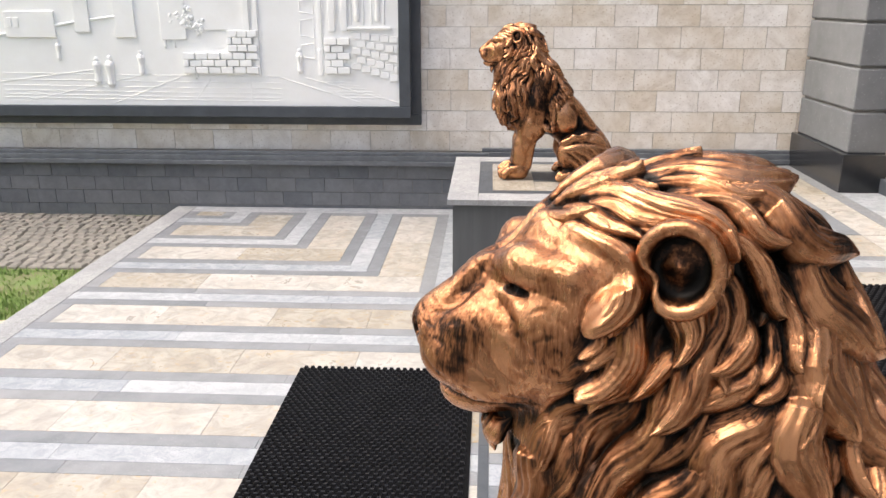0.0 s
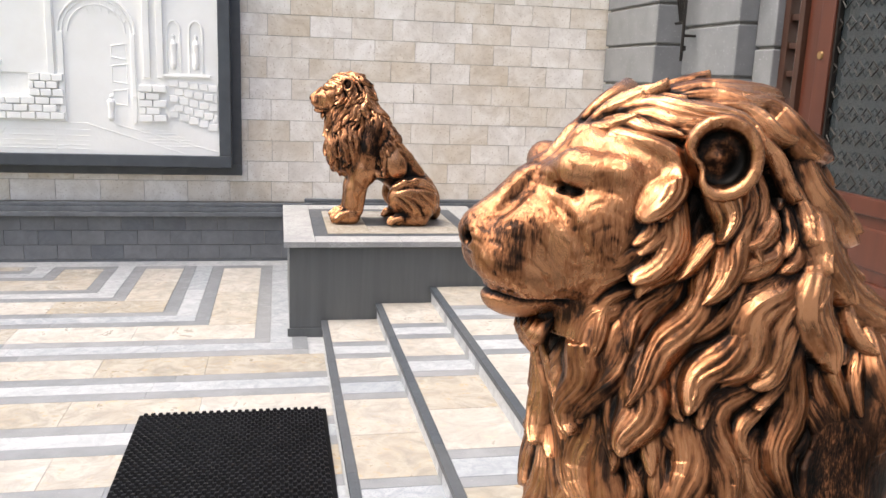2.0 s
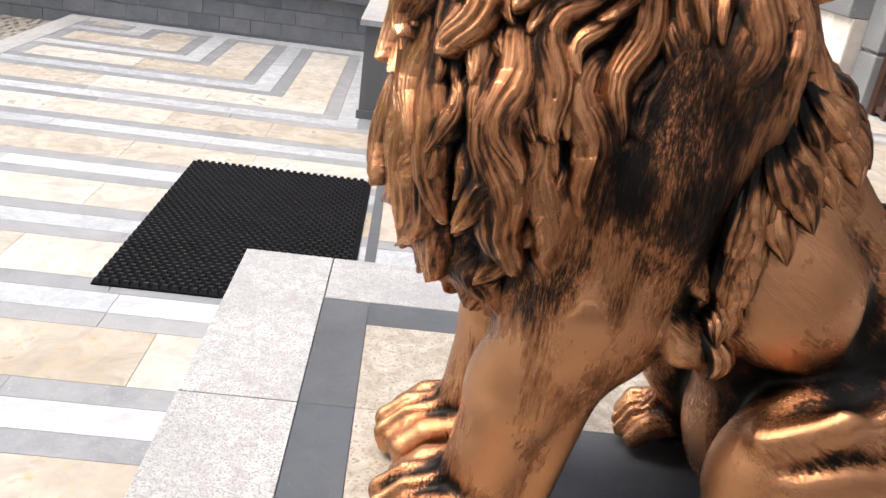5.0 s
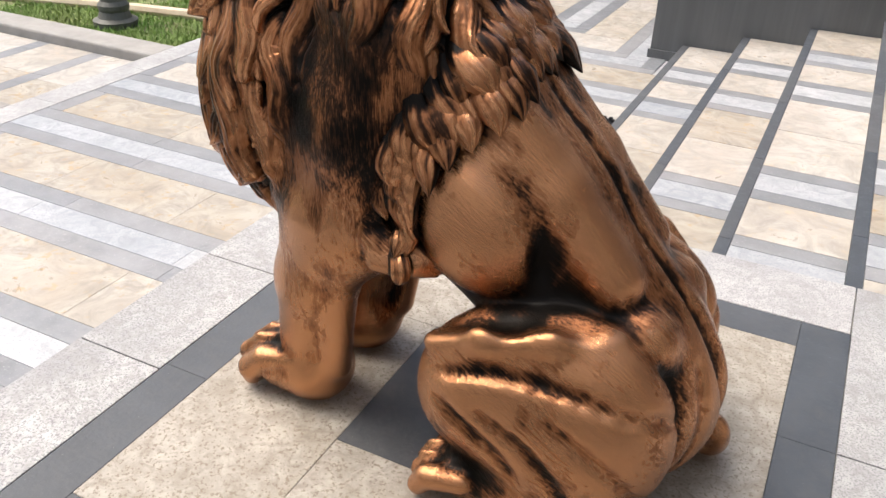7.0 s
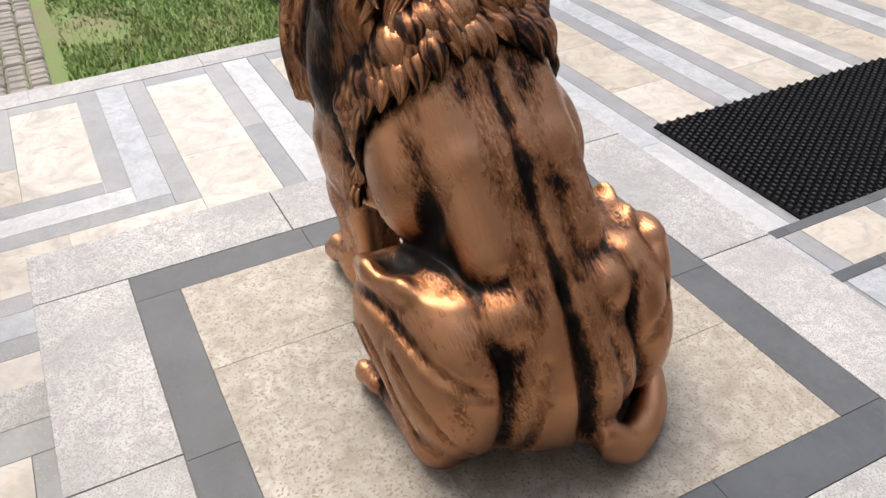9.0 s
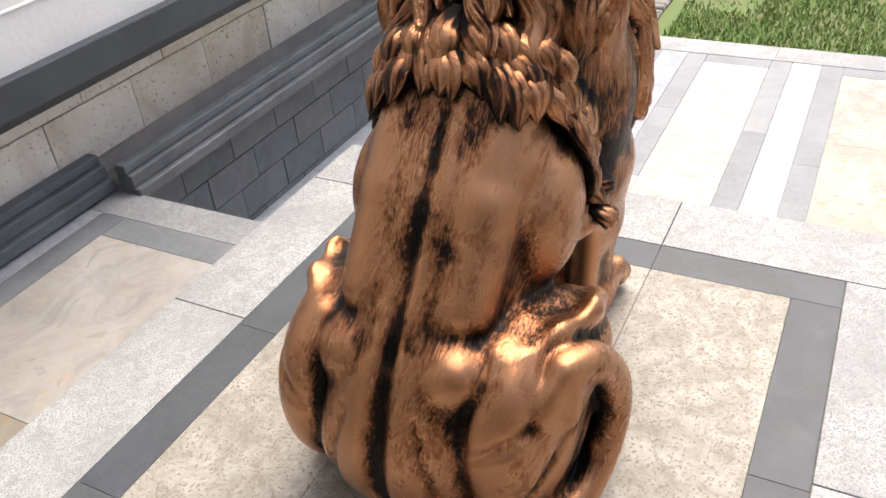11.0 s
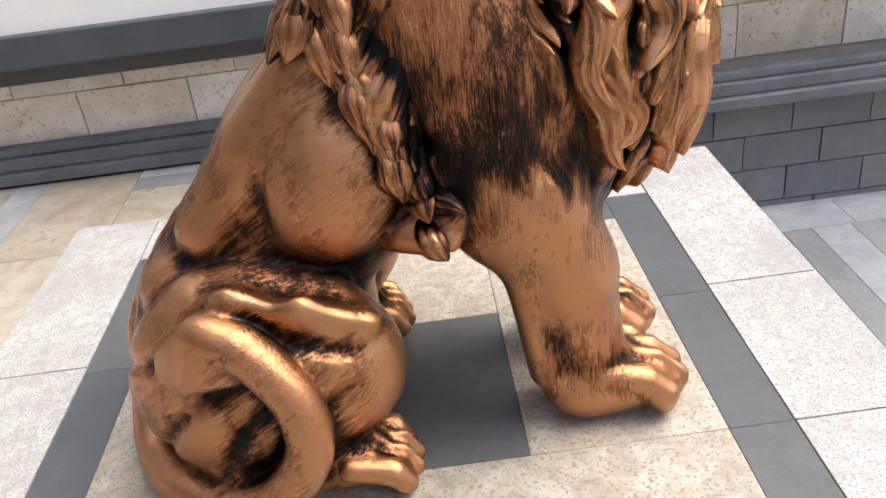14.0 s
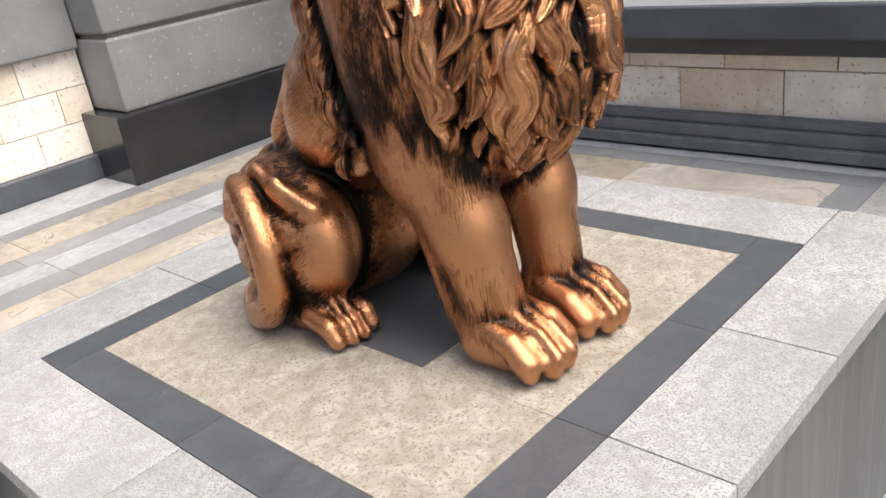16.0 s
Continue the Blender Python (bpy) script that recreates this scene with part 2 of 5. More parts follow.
terrace = tagged(part("terrace", box(EDGE + 0.01, 2.6, WALL_S - 0.2, WALL_N + 0.2, GROUND - 0.6, TERR - 0.008), M_PALE), "paved terrace of beige, pale and dark stone bands", "terrace", kind="structure")
landing = tagged(part("landing", box(NOSE[3] + 0.02, 6.2, WALL_S - 0.2, WALL_N + 0.2, TERR - 0.1, LAND - 0.008), M_PALE), "stone landing at the top of the steps", "landing", kind="structure")
for side, (a, b) in (("south", (WALL_S - 0.1, -0.80)), ("north", (mirror(-0.80), WALL_N + 0.1))):
    tagged(part("side_landing_" + side, box(-0.62, NOSE[3] + 0.02, a, b, TERR - 0.1, LAND - 0.008), M_BASALT), "raised stone strip between pedestal and wall", "landing", kind="structure")

# ---- walls ----
def stone_wall(name, face, sign, x0, x1, ztop, label):
    """A long wall: basalt base below, pale blocks above. sign: which way it faces in y."""
    back = face - sign * 0.35
    w = tagged(part(name, box(x0, x1, min(face - sign * 0.012, back), max(face - sign * 0.012, back), -1.4, ztop), M_MORTAR), label, "wall", kind="structure")
    return w


wall_north = stone_wall("wall_north", WALL_N, -1, -14, 6.2, 3.2, "pale travertine block wall over a dark basalt base")
wall_south = stone_wall("wall_south", WALL_S, 1, -3.72, 6.2, 3.2, "pale travertine block wall over a dark basalt base")


def courses(parent, material, face, sign, x0, x1, z0, z1, length, height, name, proud=0.012, skip=None, seed=1):
    """Running-bond blocks on a wall face."""
    rnd = random.Random(seed)
    row, z = 0, z0
    while z < z1 - 0.02:
        top = min(z + height, z1)
        x = x0 - (length * 0.5 if row % 2 else 0.0) - rnd.random() * 0.05
        while x < x1:
            a, b = max(x, x0), min(x + length, x1)
            if b - a > 0.02 and not (skip and skip(a, b, z, top)):
                p = proud + rnd.uniform(-0.002, 0.002)
                lo, hi = sorted((face - sign * 0.03, face + sign * (p - 0.012)))
                piece(name, a + 0.0025, b - 0.0025, lo, hi, z + 0.0025, top - 0.0025, material, parent)
            x += length
        z += height
        row += 1


def moulding(name, x0, x1, face, sign, z, label):
    """A two-stepped dark string course."""
    bm = bmesh.new()
    for d, a, b in ((0.05, 0.0, 0.05), (0.075, -0.045, 0.0), (0.03, 0.05, 0.085)):
        lo, hi = sorted((face - sign * 0.02, face + sign * d))
        add_box(bm, x0, x1, lo, hi, z + a, z + b, 0.006)
    return tagged(part(name, bm, M_TRIM), label, "moulding", kind="structure")


def base_wall(name, face, sign, wall, x0, x1):
    lo, hi = sorted((face - sign * 0.012, wall - sign * 0.02))
    return tagged(part(name, box(x0, x1, lo, hi, -1.4, -0.20), M_JOINT), "dark basalt base of the wall, in coursed blocks", "wall base", kind="structure")


base_n = base_wall("wall_base_north", BASE_N, -1, WALL_N, -9, -0.62)
base_s = base_wall("wall_base_south", BASE_S, 1, WALL_S, -3.70, -0.62)
moulding("trim_north", -9, -0.55, BASE_N, -1, -0.20, "dark stone string course on the wall base")
moulding("trim_south", -3.70, -0.62, BASE_S, 1, -0.20, "dark stone string course on the wall base")
moulding("trim_landing_north", -0.62, FRONT + 0.4, WALL_N - 0.02, -1, -0.17, "dark stone skirting along the landing")
moulding("trim_landing_south", -0.62, FRONT + 0.4, WALL_S + 0.02, 1, -0.17, "dark stone skirting along the landing")


# ---- reliefs ----
def relief(name, face, sign, x0, x1, z0, z1, label, seed):
    """A white plaster city relief in a stepped slate frame, hung on a wall."""
    root = tagged(empty(name, (x0 + x1) / 2, face, z0), label, "relief")
    off = Vector(root.location)

    def put(nm, bm, m, lab=""):
        bmesh.ops.translate(bm, verts=bm.verts, vec=-off)
        return part(nm, bm, m, root, lab)

    def b(bm, xa, xb, da, db, za, zb, bev=0.0):
        lo, hi = sorted((face + sign * da, face + sign * db))
        return add_box(bm, xa, xb, lo, hi, za, zb, bev)

    def mx(u):
        return x0 + u * (x1 - x0) if sign < 0 else x1 - u * (x1 - x0)

    put("panel", b(bmesh.new(), x0, x1, 0.0, 0.17, z0, z1), M_PLASTER)
    for nm, t, d, wide in (("outer_frame", 0.20, 0.06, 0.11), ("inner_frame", 0.11, 0.21, 0.11)):
        for args in ((x0 - t, x1 + t, z0 - t, z0 - t + wide), (x0 - t, x1 + t, z1 + t - wide, z1 + t), (x0 - t, x0 - t + wide, z0 - t + wide, z1 + t - wide), (x1 + t - wide, x1 + t, z0 - t + wide, z1 + t - wide)):
            put(nm, b(bmesh.new(), args[0], args[1], 0.0, d, args[2], args[3], 0.006), M_FRAME)
    return root, put, b


relief_n, put_n, boxd_n = relief("wall_relief", WALL_N, -1, -7.2, -1.43, 0.345, 2.75, "white plaster city relief in a dark slate frame on the wall", 3)
relief_s, put_s, boxd_s = relief("wall_relief", WALL_S, 1, -3.3, 1.74, 0.345, 2.75, "white plaster relief panel in a dark slate frame", 5)


# ---- steps ----
STEP_TOP = [TERR + (LAND - TERR) * (i + 1) / 4 for i in range(4)]
steps = []
for i in range(3):
    s = tagged(part("step_%d" % (i + 1), box(NOSE[i] + 0.012, NOSE[i + 1] + 0.03, 0.80, mirror(0.80), TERR - 0.05, STEP_TOP[i] - 0.008), M_PALE), "stone step with a dark nosing", "step", kind="structure")
    steps.append(s)


def step_bands():
    """Stretches in y of a tread, from one pedestal to the other, with their stone."""
    half = [(0.81, 1.32, M_BEIGE), (1.32, 1.41, M_PAVEDARK), (1.41, 1.56, M_PALE), (1.56, 1.65, M_PAVEDARK), (1.65, 1.98, M_BEIGE),
            (1.98, 2.07, M_PAVEDARK), (2.07, 2.24, M_PALE), (2.24, 2.33, M_PAVEDARK), (2.33, 2.79, M_BEIGE)]
    return half + [(mirror(b), mirror(a), m) for a, b, m in half]


for i, s in enumerate(steps + [landing]):
    top = STEP_TOP[i]
    x0 = NOSE[i]
    x1 = NOSE[i + 1] if i < 3 else 1.35
    low = TERR if i == 0 else STEP_TOP[i - 1]
    for a, b, m in step_bands():
        piece("tread_tile", x0 + 0.042, x1 + 0.012, a + 0.0015, b - 0.0015, top - 0.02, top, m, s)
        piece("riser_tile", x0 + 0.006, x0 + 0.02, a + 0.0015, b - 0.0015, low, top - 0.032, m if m is not M_BEIGE else M_PALE, s)
    for k in range(5):
        a = 0.81 + k * (mirror(0.81) - 0.81) / 5
        piece("nosing", x0 - 0.006, x0 + 0.04, a + 0.001, a + (mirror(0.81) - 0.81) / 5 - 0.001, top - 0.03, top + 0.001, M_DARK, s)


# ---- pedestals ----
def pedestal(y, label):
    p = tagged(empty("pedestal", 0, y, TERR), label, "pedestal", "lion pedestals")
    body = box(-0.80, 0.80, -0.80, 0.80, -0.05, -TERR - 0.035)
    part("body", body, M_PLINTH, p)
    z1 = -TERR
    O, D, B, S = 0.84, 0.62, 0.516, 0.2

    def slab(nm, x0, x1, ya, yb, m, top=z1, thick=0.04):
        g = 0.0015 if m is M_GRANITE else 0.0006
        bm = box(x0 + g, x1 - g, ya + g, yb - g, top - thick, top, 0.0015 if m is M_GRANITE else 0.0005)
        part(nm, bm, m, p)

    part("bed", box(-0.82, 0.82, -0.82, 0.82, z1 - 0.034, z1 - 0.008), M_JOINT, p)
    for x0, x1 in ((-O, -D), (D, O)):
        for ya, yb in ((-O, -0.2), (-0.2, 0.2), (0.2, O)):
            slab("coping_stone", x0, x1, ya, yb, M_GRANITE)
    for ya, yb in ((-O, -D), (D, O)):
        for x0, x1 in ((-D, 0.0), (0.0, D)):
            slab("coping_stone", x0, x1, ya, yb, M_GRANITE)
    for ya, yb in ((-D, -0.18), (-0.18, 0.2), (0.2, D)):
        slab("dark_band", -D, -B, ya, yb, M_DARK, z1 - 0.001)
        slab("dark_band", B, D, ya, yb, M_DARK, z1 - 0.001)
    for ya, yb in ((-D, -B), (B, D)):
        for x0, x1 in ((-B, 0.02), (0.02, B)):
            slab("dark_band", x0, x1, ya, yb, M_DARK, z1 - 0.001)
    for x0, x1, ya, yb in ((-B, -S, -B, S), (-S, B, -B, -S), (S, B, -S, B), (-B, S, S, B)):
        slab("inlay_slab", x0, x1, ya, yb, M_BEIGE_TOP, z1 - 0.001)
    slab("inlay_square", -S, S, -S, S, M_DARK, z1 - 0.001)
    part("foot_course", box(-0.815, 0.10, -0.812, -0.80, -0.01, 0.06), M_PLINTH, p)
    return p


ped_a = pedestal(0.0, "basalt pedestal with a pale granite coping and inlaid top")
ped_b = copy_thing(ped_a, pose(0, YB, TERR))


# ---- lions ----
import mathutils.kdtree


class Field:
    """A smooth-blended distance field on a grid, from which a closed skin is drawn."""

    def __init__(self, lo, hi, h):
        self.lo, self.h = np.array(lo), h
        self.n = np.ceil((np.array(hi) - lo) / h).astype(int) + 1
        self.d = np.full(self.n, 0.2, np.float32)
        self.ax = [(self.lo[i] + h * np.arange(self.n[i])).astype(np.float32) for i in range(3)]

    def window(self, lo, hi):
        a = np.clip(np.floor((np.array(lo) - self.lo) / self.h).astype(int), 0, self.n)
        b = np.clip(np.ceil((np.array(hi) - self.lo) / self.h).astype(int) + 1, 0, self.n)
        sl = tuple(slice(i, j) for i, j in zip(a, b))
        return sl, np.meshgrid(*(self.ax[i][sl[i]] for i in range(3)), indexing="ij", sparse=True)

    def blend(self, sl, v, k, cut=False):
        d = self.d[sl]
        if cut:
            hh = np.clip(0.5 - 0.5 * (d + v) / k, 0, 1)
            self.d[sl] = d * (1 - hh) - v * hh + k * hh * (1 - hh)
        else:
            hh = np.clip(0.5 + 0.5 * (d - v) / k, 0, 1)
            self.d[sl] = d * (1 - hh) + v * hh - k * hh * (1 - hh)

    def ell(self, c, r, k=0.03, turn=(0, 0, 0), cut=False):
        c, r = np.array(c), np.array(r)
        m = np.array(Euler([radians(a) for a in turn]).to_matrix())
        ext = np.sqrt((m**2) @ (r**2)) + 0.04 + k
        sl, (X, Y, Z) = self.window(c - ext, c + ext)
        P = [X - c[0], Y - c[1], Z - c[2]]
        L = [m[0, i] * P[0] + m[1, i] * P[1] + m[2, i] * P[2] for i in range(3)]
        k0 = np.sqrt(sum((L[i] / r[i]) ** 2 for i in range(3)))
        k1 = np.sqrt(sum((L[i] / r[i] ** 2) ** 2 for i in range(3))) + 1e-6
        self.blend(sl, (k0 * (k0 - 1) / k1).astype(np.float32), k, cut)

    def rod(self, pts, radii, k=0.02, cut=False, flat=None):
        for (a, ra), (b, rb) in zip(zip(pts, radii), zip(pts[1:], radii[1:])):
            a, b = np.array(a, float), np.array(b, float)
            e = max(ra, rb) + 0.02 + k
            sl, (X, Y, Z) = self.window(np.minimum(a, b) - e, np.maximum(a, b) + e)
            ab = b - a
            t = np.clip(((X - a[0]) * ab[0] + (Y - a[1]) * ab[1] + (Z - a[2]) * ab[2]) / (ab @ ab + 1e-9), 0, 1)
            dist = np.sqrt((X - a[0] - t * ab[0]) ** 2 + (Y - a[1] - t * ab[1]) ** 2 + (Z - a[2] - t * ab[2]) ** 2)
            self.blend(sl, (dist - (ra + t * (rb - ra))).astype(np.float32), k, cut)

    def crease(self, knots, r, k=0.02):
        """A groove cut along the skin, tapering at both ends."""
        pts = []
        for p in smooth_line(knots, 4):
            p = np.array(p)
            for _ in range(4):
                p = p - self.normal(p) * self.at(p)
            pts.append(tuple(p))
        m = len(pts) - 1
        self.rod(pts, [0.001 + r * math.sin(math.pi * (0.08 + 0.84 * i / m)) for i in range(m + 1)], k, True)

    def at(self, p):
        q = (np.asarray(p) - self.lo) / self.h
        i = np.clip(np.floor(q).astype(int), 0, self.n - 2)
        f = q - i
        out = 0.0
        for dx in (0, 1):
            for dy in (0, 1):
                for dz in (0, 1):
                    w = (f[0] if dx else 1 - f[0]) * (f[1] if dy else 1 - f[1]) * (f[2] if dz else 1 - f[2])
                    out += w * self.d[i[0] + dx, i[1] + dy, i[2] + dz]
        return out

    def near(self, p):
        i = np.clip(np.round((p - self.lo) / self.h).astype(int), 0, self.n - 1)
        return self.d[tuple(i.T)]

    def normal(self, p):
        e = 1.5 * self.h
        g = np.array([self.at(p + e * v) - self.at(p - e * v) for v in np.eye(3)])
        return g / (np.linalg.norm(g) + 1e-9)

    def skin(self):
        """Surface nets."""
        d = self.d
        n = self.n
        inside = d < 0
        c = [inside[x:n[0] - 1 + x, y:n[1] - 1 + y, z:n[2] - 1 + z] for x in (0, 1) for y in (0, 1) for z in (0, 1)]
        s = sum(v.astype(np.int8) for v in c)
        mixed = (s > 0) & (s < 8)
        cells = np.argwhere(mixed)
        index = np.full(mixed.shape, -1, np.int64)
        index[mixed] = np.arange(len(cells))
        acc, cnt = np.zeros((len(cells), 3)), np.zeros(len(cells))
        corners = [np.array(v) for v in np.ndindex(2, 2, 2)]
        val = [d[tuple((cells + v).T)] for v in corners]
        for i in range(8):
            for j in range(i + 1, 8):
                if abs(corners[i] - corners[j]).sum() == 1:
                    va, vb = val[i], val[j]
                    cross = (va < 0) != (vb < 0)
                    t = np.where(cross, va / np.where(cross, va - vb, 1), 0)
                    acc += cross[:, None] * (corners[i] + t[:, None] * (corners[j] - corners[i]))
                    cnt += cross
        verts = self.lo + self.h * (cells + acc / cnt[:, None])
        faces = []
        for ax in range(3):
            u, v = (ax + 1) % 3, (ax + 2) % 3
            a = np.argwhere(np.diff(inside.astype(np.int8), axis=ax) != 0)
            a = a[(a[:, u] > 0) & (a[:, v] > 0) & (a[:, u] < n[u] - 1) & (a[:, v] < n[v] - 1)]
            eu, ev = np.eye(3, dtype=int)[u], np.eye(3, dtype=int)[v]
            q = np.stack([index[tuple((a - o).T)] for o in (0 * eu, eu, eu + ev, ev)], 1)
            flip = inside[tuple(a.T)]
            q[~flip] = q[~flip][:, ::-1]
            faces.append(q)
        faces = np.concatenate(faces)
        return verts, faces[(faces >= 0).all(1)]


def smooth_line(knots, per):
    """A Catmull-Rom line through the knots."""
    k = [np.array(p, float) for p in knots]
    k = [2 * k[0] - k[1]] + k + [2 * k[-1] - k[-2]]
    out = []
    for i in range(1, len(k) - 2):
        for u in np.linspace(0, 1, per, endpoint=False):
            a, b, c, d = k[i - 1:i + 3]
            out.append(tuple(0.5 * (2 * b + (c - a) * u + (2 * a - 5 * b + 4 * c - d) * u**2 + (3 * b - a - 3 * c + d) * u**3)))
    return out + [tuple(k[-2])]


def lion_field(h):
    f = Field((-0.74, -0.42, -0.03), (0.50, 0.42, 1.33), h)
    # trunk
    f.ell((0.215, 0, 0.18), (0.205, 0.20, 0.185))
    f.rod([(0.205, 0, 0.27), (0.045, 0, 0.455), (-0.10, 0, 0.62)], [0.155, 0.155, 0.168], 0.05)
    f.ell((-0.22, 0, 0.56), (0.19, 0.18, 0.26), 0.05)
    for s in (-1, 1):
        # back muscles, ribs, loin
        f.rod([(-0.03, s * 0.078, 0.69), (0.12, s * 0.078, 0.525), (0.222, s * 0.080, 0.405)], [0.058, 0.057, 0.052], 0.014)
        f.ell((0.02, s * 0.135, 0.50), (0.10, 0.045, 0.11), 0.03, (0, -30, 0))
        f.rod([(0.20, s * 0.165, 0.375), (0.135, s * 0.175, 0.45), (0.09, s * 0.18, 0.55), (0.0, s * 0.195, 0.62)], [0.016, 0.024, 0.020, 0.008], 0.04, True)
        f.ell((0.03, s * 0.150, 0.475), (0.085, 0.052, 0.105), 0.025, (0, -25, 0))
        # thigh, hip
        f.ell((0.19, s * 0.165, 0.20), (0.185, 0.105, 0.185), 0.02, (0, 22, 0))
        f.ell((0.085, s * 0.19, 0.235), (0.115, 0.085, 0.135), 0.03, (0, 25, 0))
        f.ell((0.272, s * 0.088, 0.318), (0.075, 0.066, 0.066), 0.014)
        f.rod([(0.01, s * 0.225, 0.315), (0.09, s * 0.228, 0.352), (0.18, s * 0.205, 0.365), (0.25, s * 0.155, 0.352)], [0.022, 0.030, 0.030, 0.024], 0.018)
        f.rod([(0.33, s * 0.10, 0.41), (0.22, s * 0.185, 0.40), (0.12, s * 0.215, 0.385), (0.0, s * 0.225, 0.345)], [0.010, 0.014, 0.014, 0.010], 0.035, True)
        # hind foot
        f.rod([(0.24, s * 0.195, 0.05), (0.05, s * 0.200, 0.052)], [0.055, 0.05], 0.03)
        for j in range(4):
            y = s * (0.200 + (j - 1.5) * 0.031)
            x = -0.008 + 0.012 * abs(j - 1.4)
            f.rod([(x + 0.06, y, 0.066), (x, y, 0.052), (x - 0.018, y, 0.026)], [0.020, 0.023, 0.019], 0.003)
        # foreleg
        f.ell((-0.20, s * 0.13, 0.45), (0.105, 0.075, 0.15), 0.04, (0, 10, 0))
        f.rod([(-0.235, s * 0.125, 0.44), (-0.285, s * 0.108, 0.28), (-0.315, s * 0.096, 0.12)], [0.088, 0.072, 0.062], 0.03)
        f.rod([(-0.20, s * 0.15, 0.36), (-0.245, s * 0.12, 0.10)], [0.02, 0.028], 0.03)
        f.ell((-0.355, s * 0.092, 0.055), (0.105, 0.074, 0.062), 0.025)
        f.ell((-0.30, s * 0.095, 0.06), (0.06, 0.068, 0.065), 0.03)
        for j in range(4):
            y = s * 0.092 + (j - 1.5) * 0.037
            x = -0.445 + 0.018 * abs(j - 1.5) ** 1.5
            f.rod([(x + 0.085, y * 0.96 + s * 0.004, 0.098), (x + 0.02, y, 0.078), (x - 0.012, y, 0.045), (x - 0.014, y, 0.026)], [0.020, 0.026, 0.028, 0.02], 0.003)
    for s in (-1, 1):
        for j in range(3):
            y = s * 0.092 + (j - 1) * 0.037
            f.crease([(-0.35, y, 0.12), (-0.42, y, 0.10), (-0.46, y, 0.06), (-0.465, y, 0.02)], 0.005, 0.010)
            y = s * (0.200 + (j - 1) * 0.031)
            f.crease([(0.05, y, 0.10), (0.0, y, 0.08), (-0.028, y, 0.05), (-0.03, y, 0.015)], 0.006, 0.010)
        for knots, r in (([(0.02, s * 0.27, 0.285), (0.12, s * 0.26, 0.312), (0.24, s * 0.22, 0.295), (0.33, s * 0.16, 0.235)], 0.010),
                         ([(0.21, s * 0.26, 0.255), (0.29, s * 0.215, 0.185), (0.33, s * 0.17, 0.09)], 0.007),
                         ([(0.10, s * 0.28, 0.245), (0.20, s * 0.27, 0.175), (0.25, s * 0.25, 0.09)], 0.006),
                         ([(0.03, s * 0.27, 0.24), (0.11, s * 0.28, 0.185), (0.16, s * 0.27, 0.12)], 0.005),
                         ([(0.345, s * 0.05, 0.265), (0.39, s * 0.085, 0.17), (0.37, s * 0.11, 0.07)], 0.004),
                         ([(0.31, s * 0.145, 0.30), (0.345, s * 0.13, 0.22), (0.355, s * 0.14, 0.12)], 0.004)):
            f.crease(knots, r * 0.42, 0.020)
    # belly and elbow tufts
    f.ell((-0.03, 0, 0.425), (0.11, 0.13, 0.06), 0.06)
    for s in (-1, 1):
        for j in range(4):
            f.rod([(-0.13 + 0.018 * j, s * (0.185 - 0.008 * j), 0.43), (-0.115 + 0.02 * j, s * (0.19 - 0.008 * j), 0.400), (-0.085 + 0.018 * j, s * (0.182 - 0.008 * j), 0.380)], [0.014, 0.016, 0.006], 0.014)
    # tail round the right haunch
    knots = [(0.405, 0.03, 0.10), (0.40, 0.10, 0.035), (0.345, 0.19, 0.03), (0.255, 0.25, 0.032), (0.17, 0.276, 0.066), (0.115, 0.288, 0.145), (0.115, 0.286, 0.235), (0.165, 0.268, 0.310), (0.225, 0.245, 0.335)]
    curve = smooth_line(knots, 5)
    f.rod(curve, list(np.linspace(0.033, 0.030, len(curve))), 0.010)
    f.ell((0.245, 0.245, 0.300), (0.072, 0.026, 0.046), 0.012, (0, 40, -18))
    for j in range(4):
        f.rod([(0.165 + 0.004 * j, 0.272, 0.322 - 0.014 * j), (0.235 + 0.006 * j, 0.262, 0.318 - 0.016 * j), (0.285 - 0.008 * j, 0.250, 0.262 - 0.012 * j)], [0.010, 0.017, 0.006], 0.006)
        f.rod([(0.19 + 0.004 * j, 0.288, 0.322 - 0.015 * j), (0.250, 0.275, 0.310 - 0.017 * j), (0.290 - 0.006 * j, 0.256, 0.262 - 0.012 * j)], [0.003, 0.005, 0.003], 0.005, True)
    # neck and mane mass
    f.ell((-0.27, 0, 0.87), (0.165, 0.175, 0.24), 0.05)
    f.ell((-0.39, 0, 0.775), (0.105, 0.125, 0.125), 0.05)
    f.ell((-0.450, 0, 0.845), (0.072, 0.098, 0.085), 0.04)
    f.ell((-0.28, 0, 1.075), (0.105, 0.105, 0.09), 0.05)
    f.ell((-0.335, 0, 0.62), (0.172, 0.198, 0.25), 0.05)
    f.ell((-0.14, 0, 0.74), (0.13, 0.208, 0.18), 0.05)
    f.ell((-0.18, 0, 0.60), (0.13, 0.222, 0.19), 0.05)
    # head: a long sloping face
    f.ell((-0.345, 0, 1.055), (0.14, 0.118, 0.118), 0.04)
    f.ell((-0.42, 0, 1.075), (0.085, 0.078, 0.062), 0.04)
    f.rod([(-0.44, 0, 1.005), (-0.555, 0, 0.962)], [0.086, 0.054], 0.03)
    f.rod([(-0.455, 0, 1.075), (-0.535, 0, 1.022), (-0.600, 0, 0.980)], [0.046, 0.038, 0.032], 0.02)
    f.ell((-0.614, 0, 0.972), (0.024, 0.038, 0.024), 0.010)
    f.ell((-0.548, 0, 0.886), (0.056, 0.046, 0.030), 0.014)
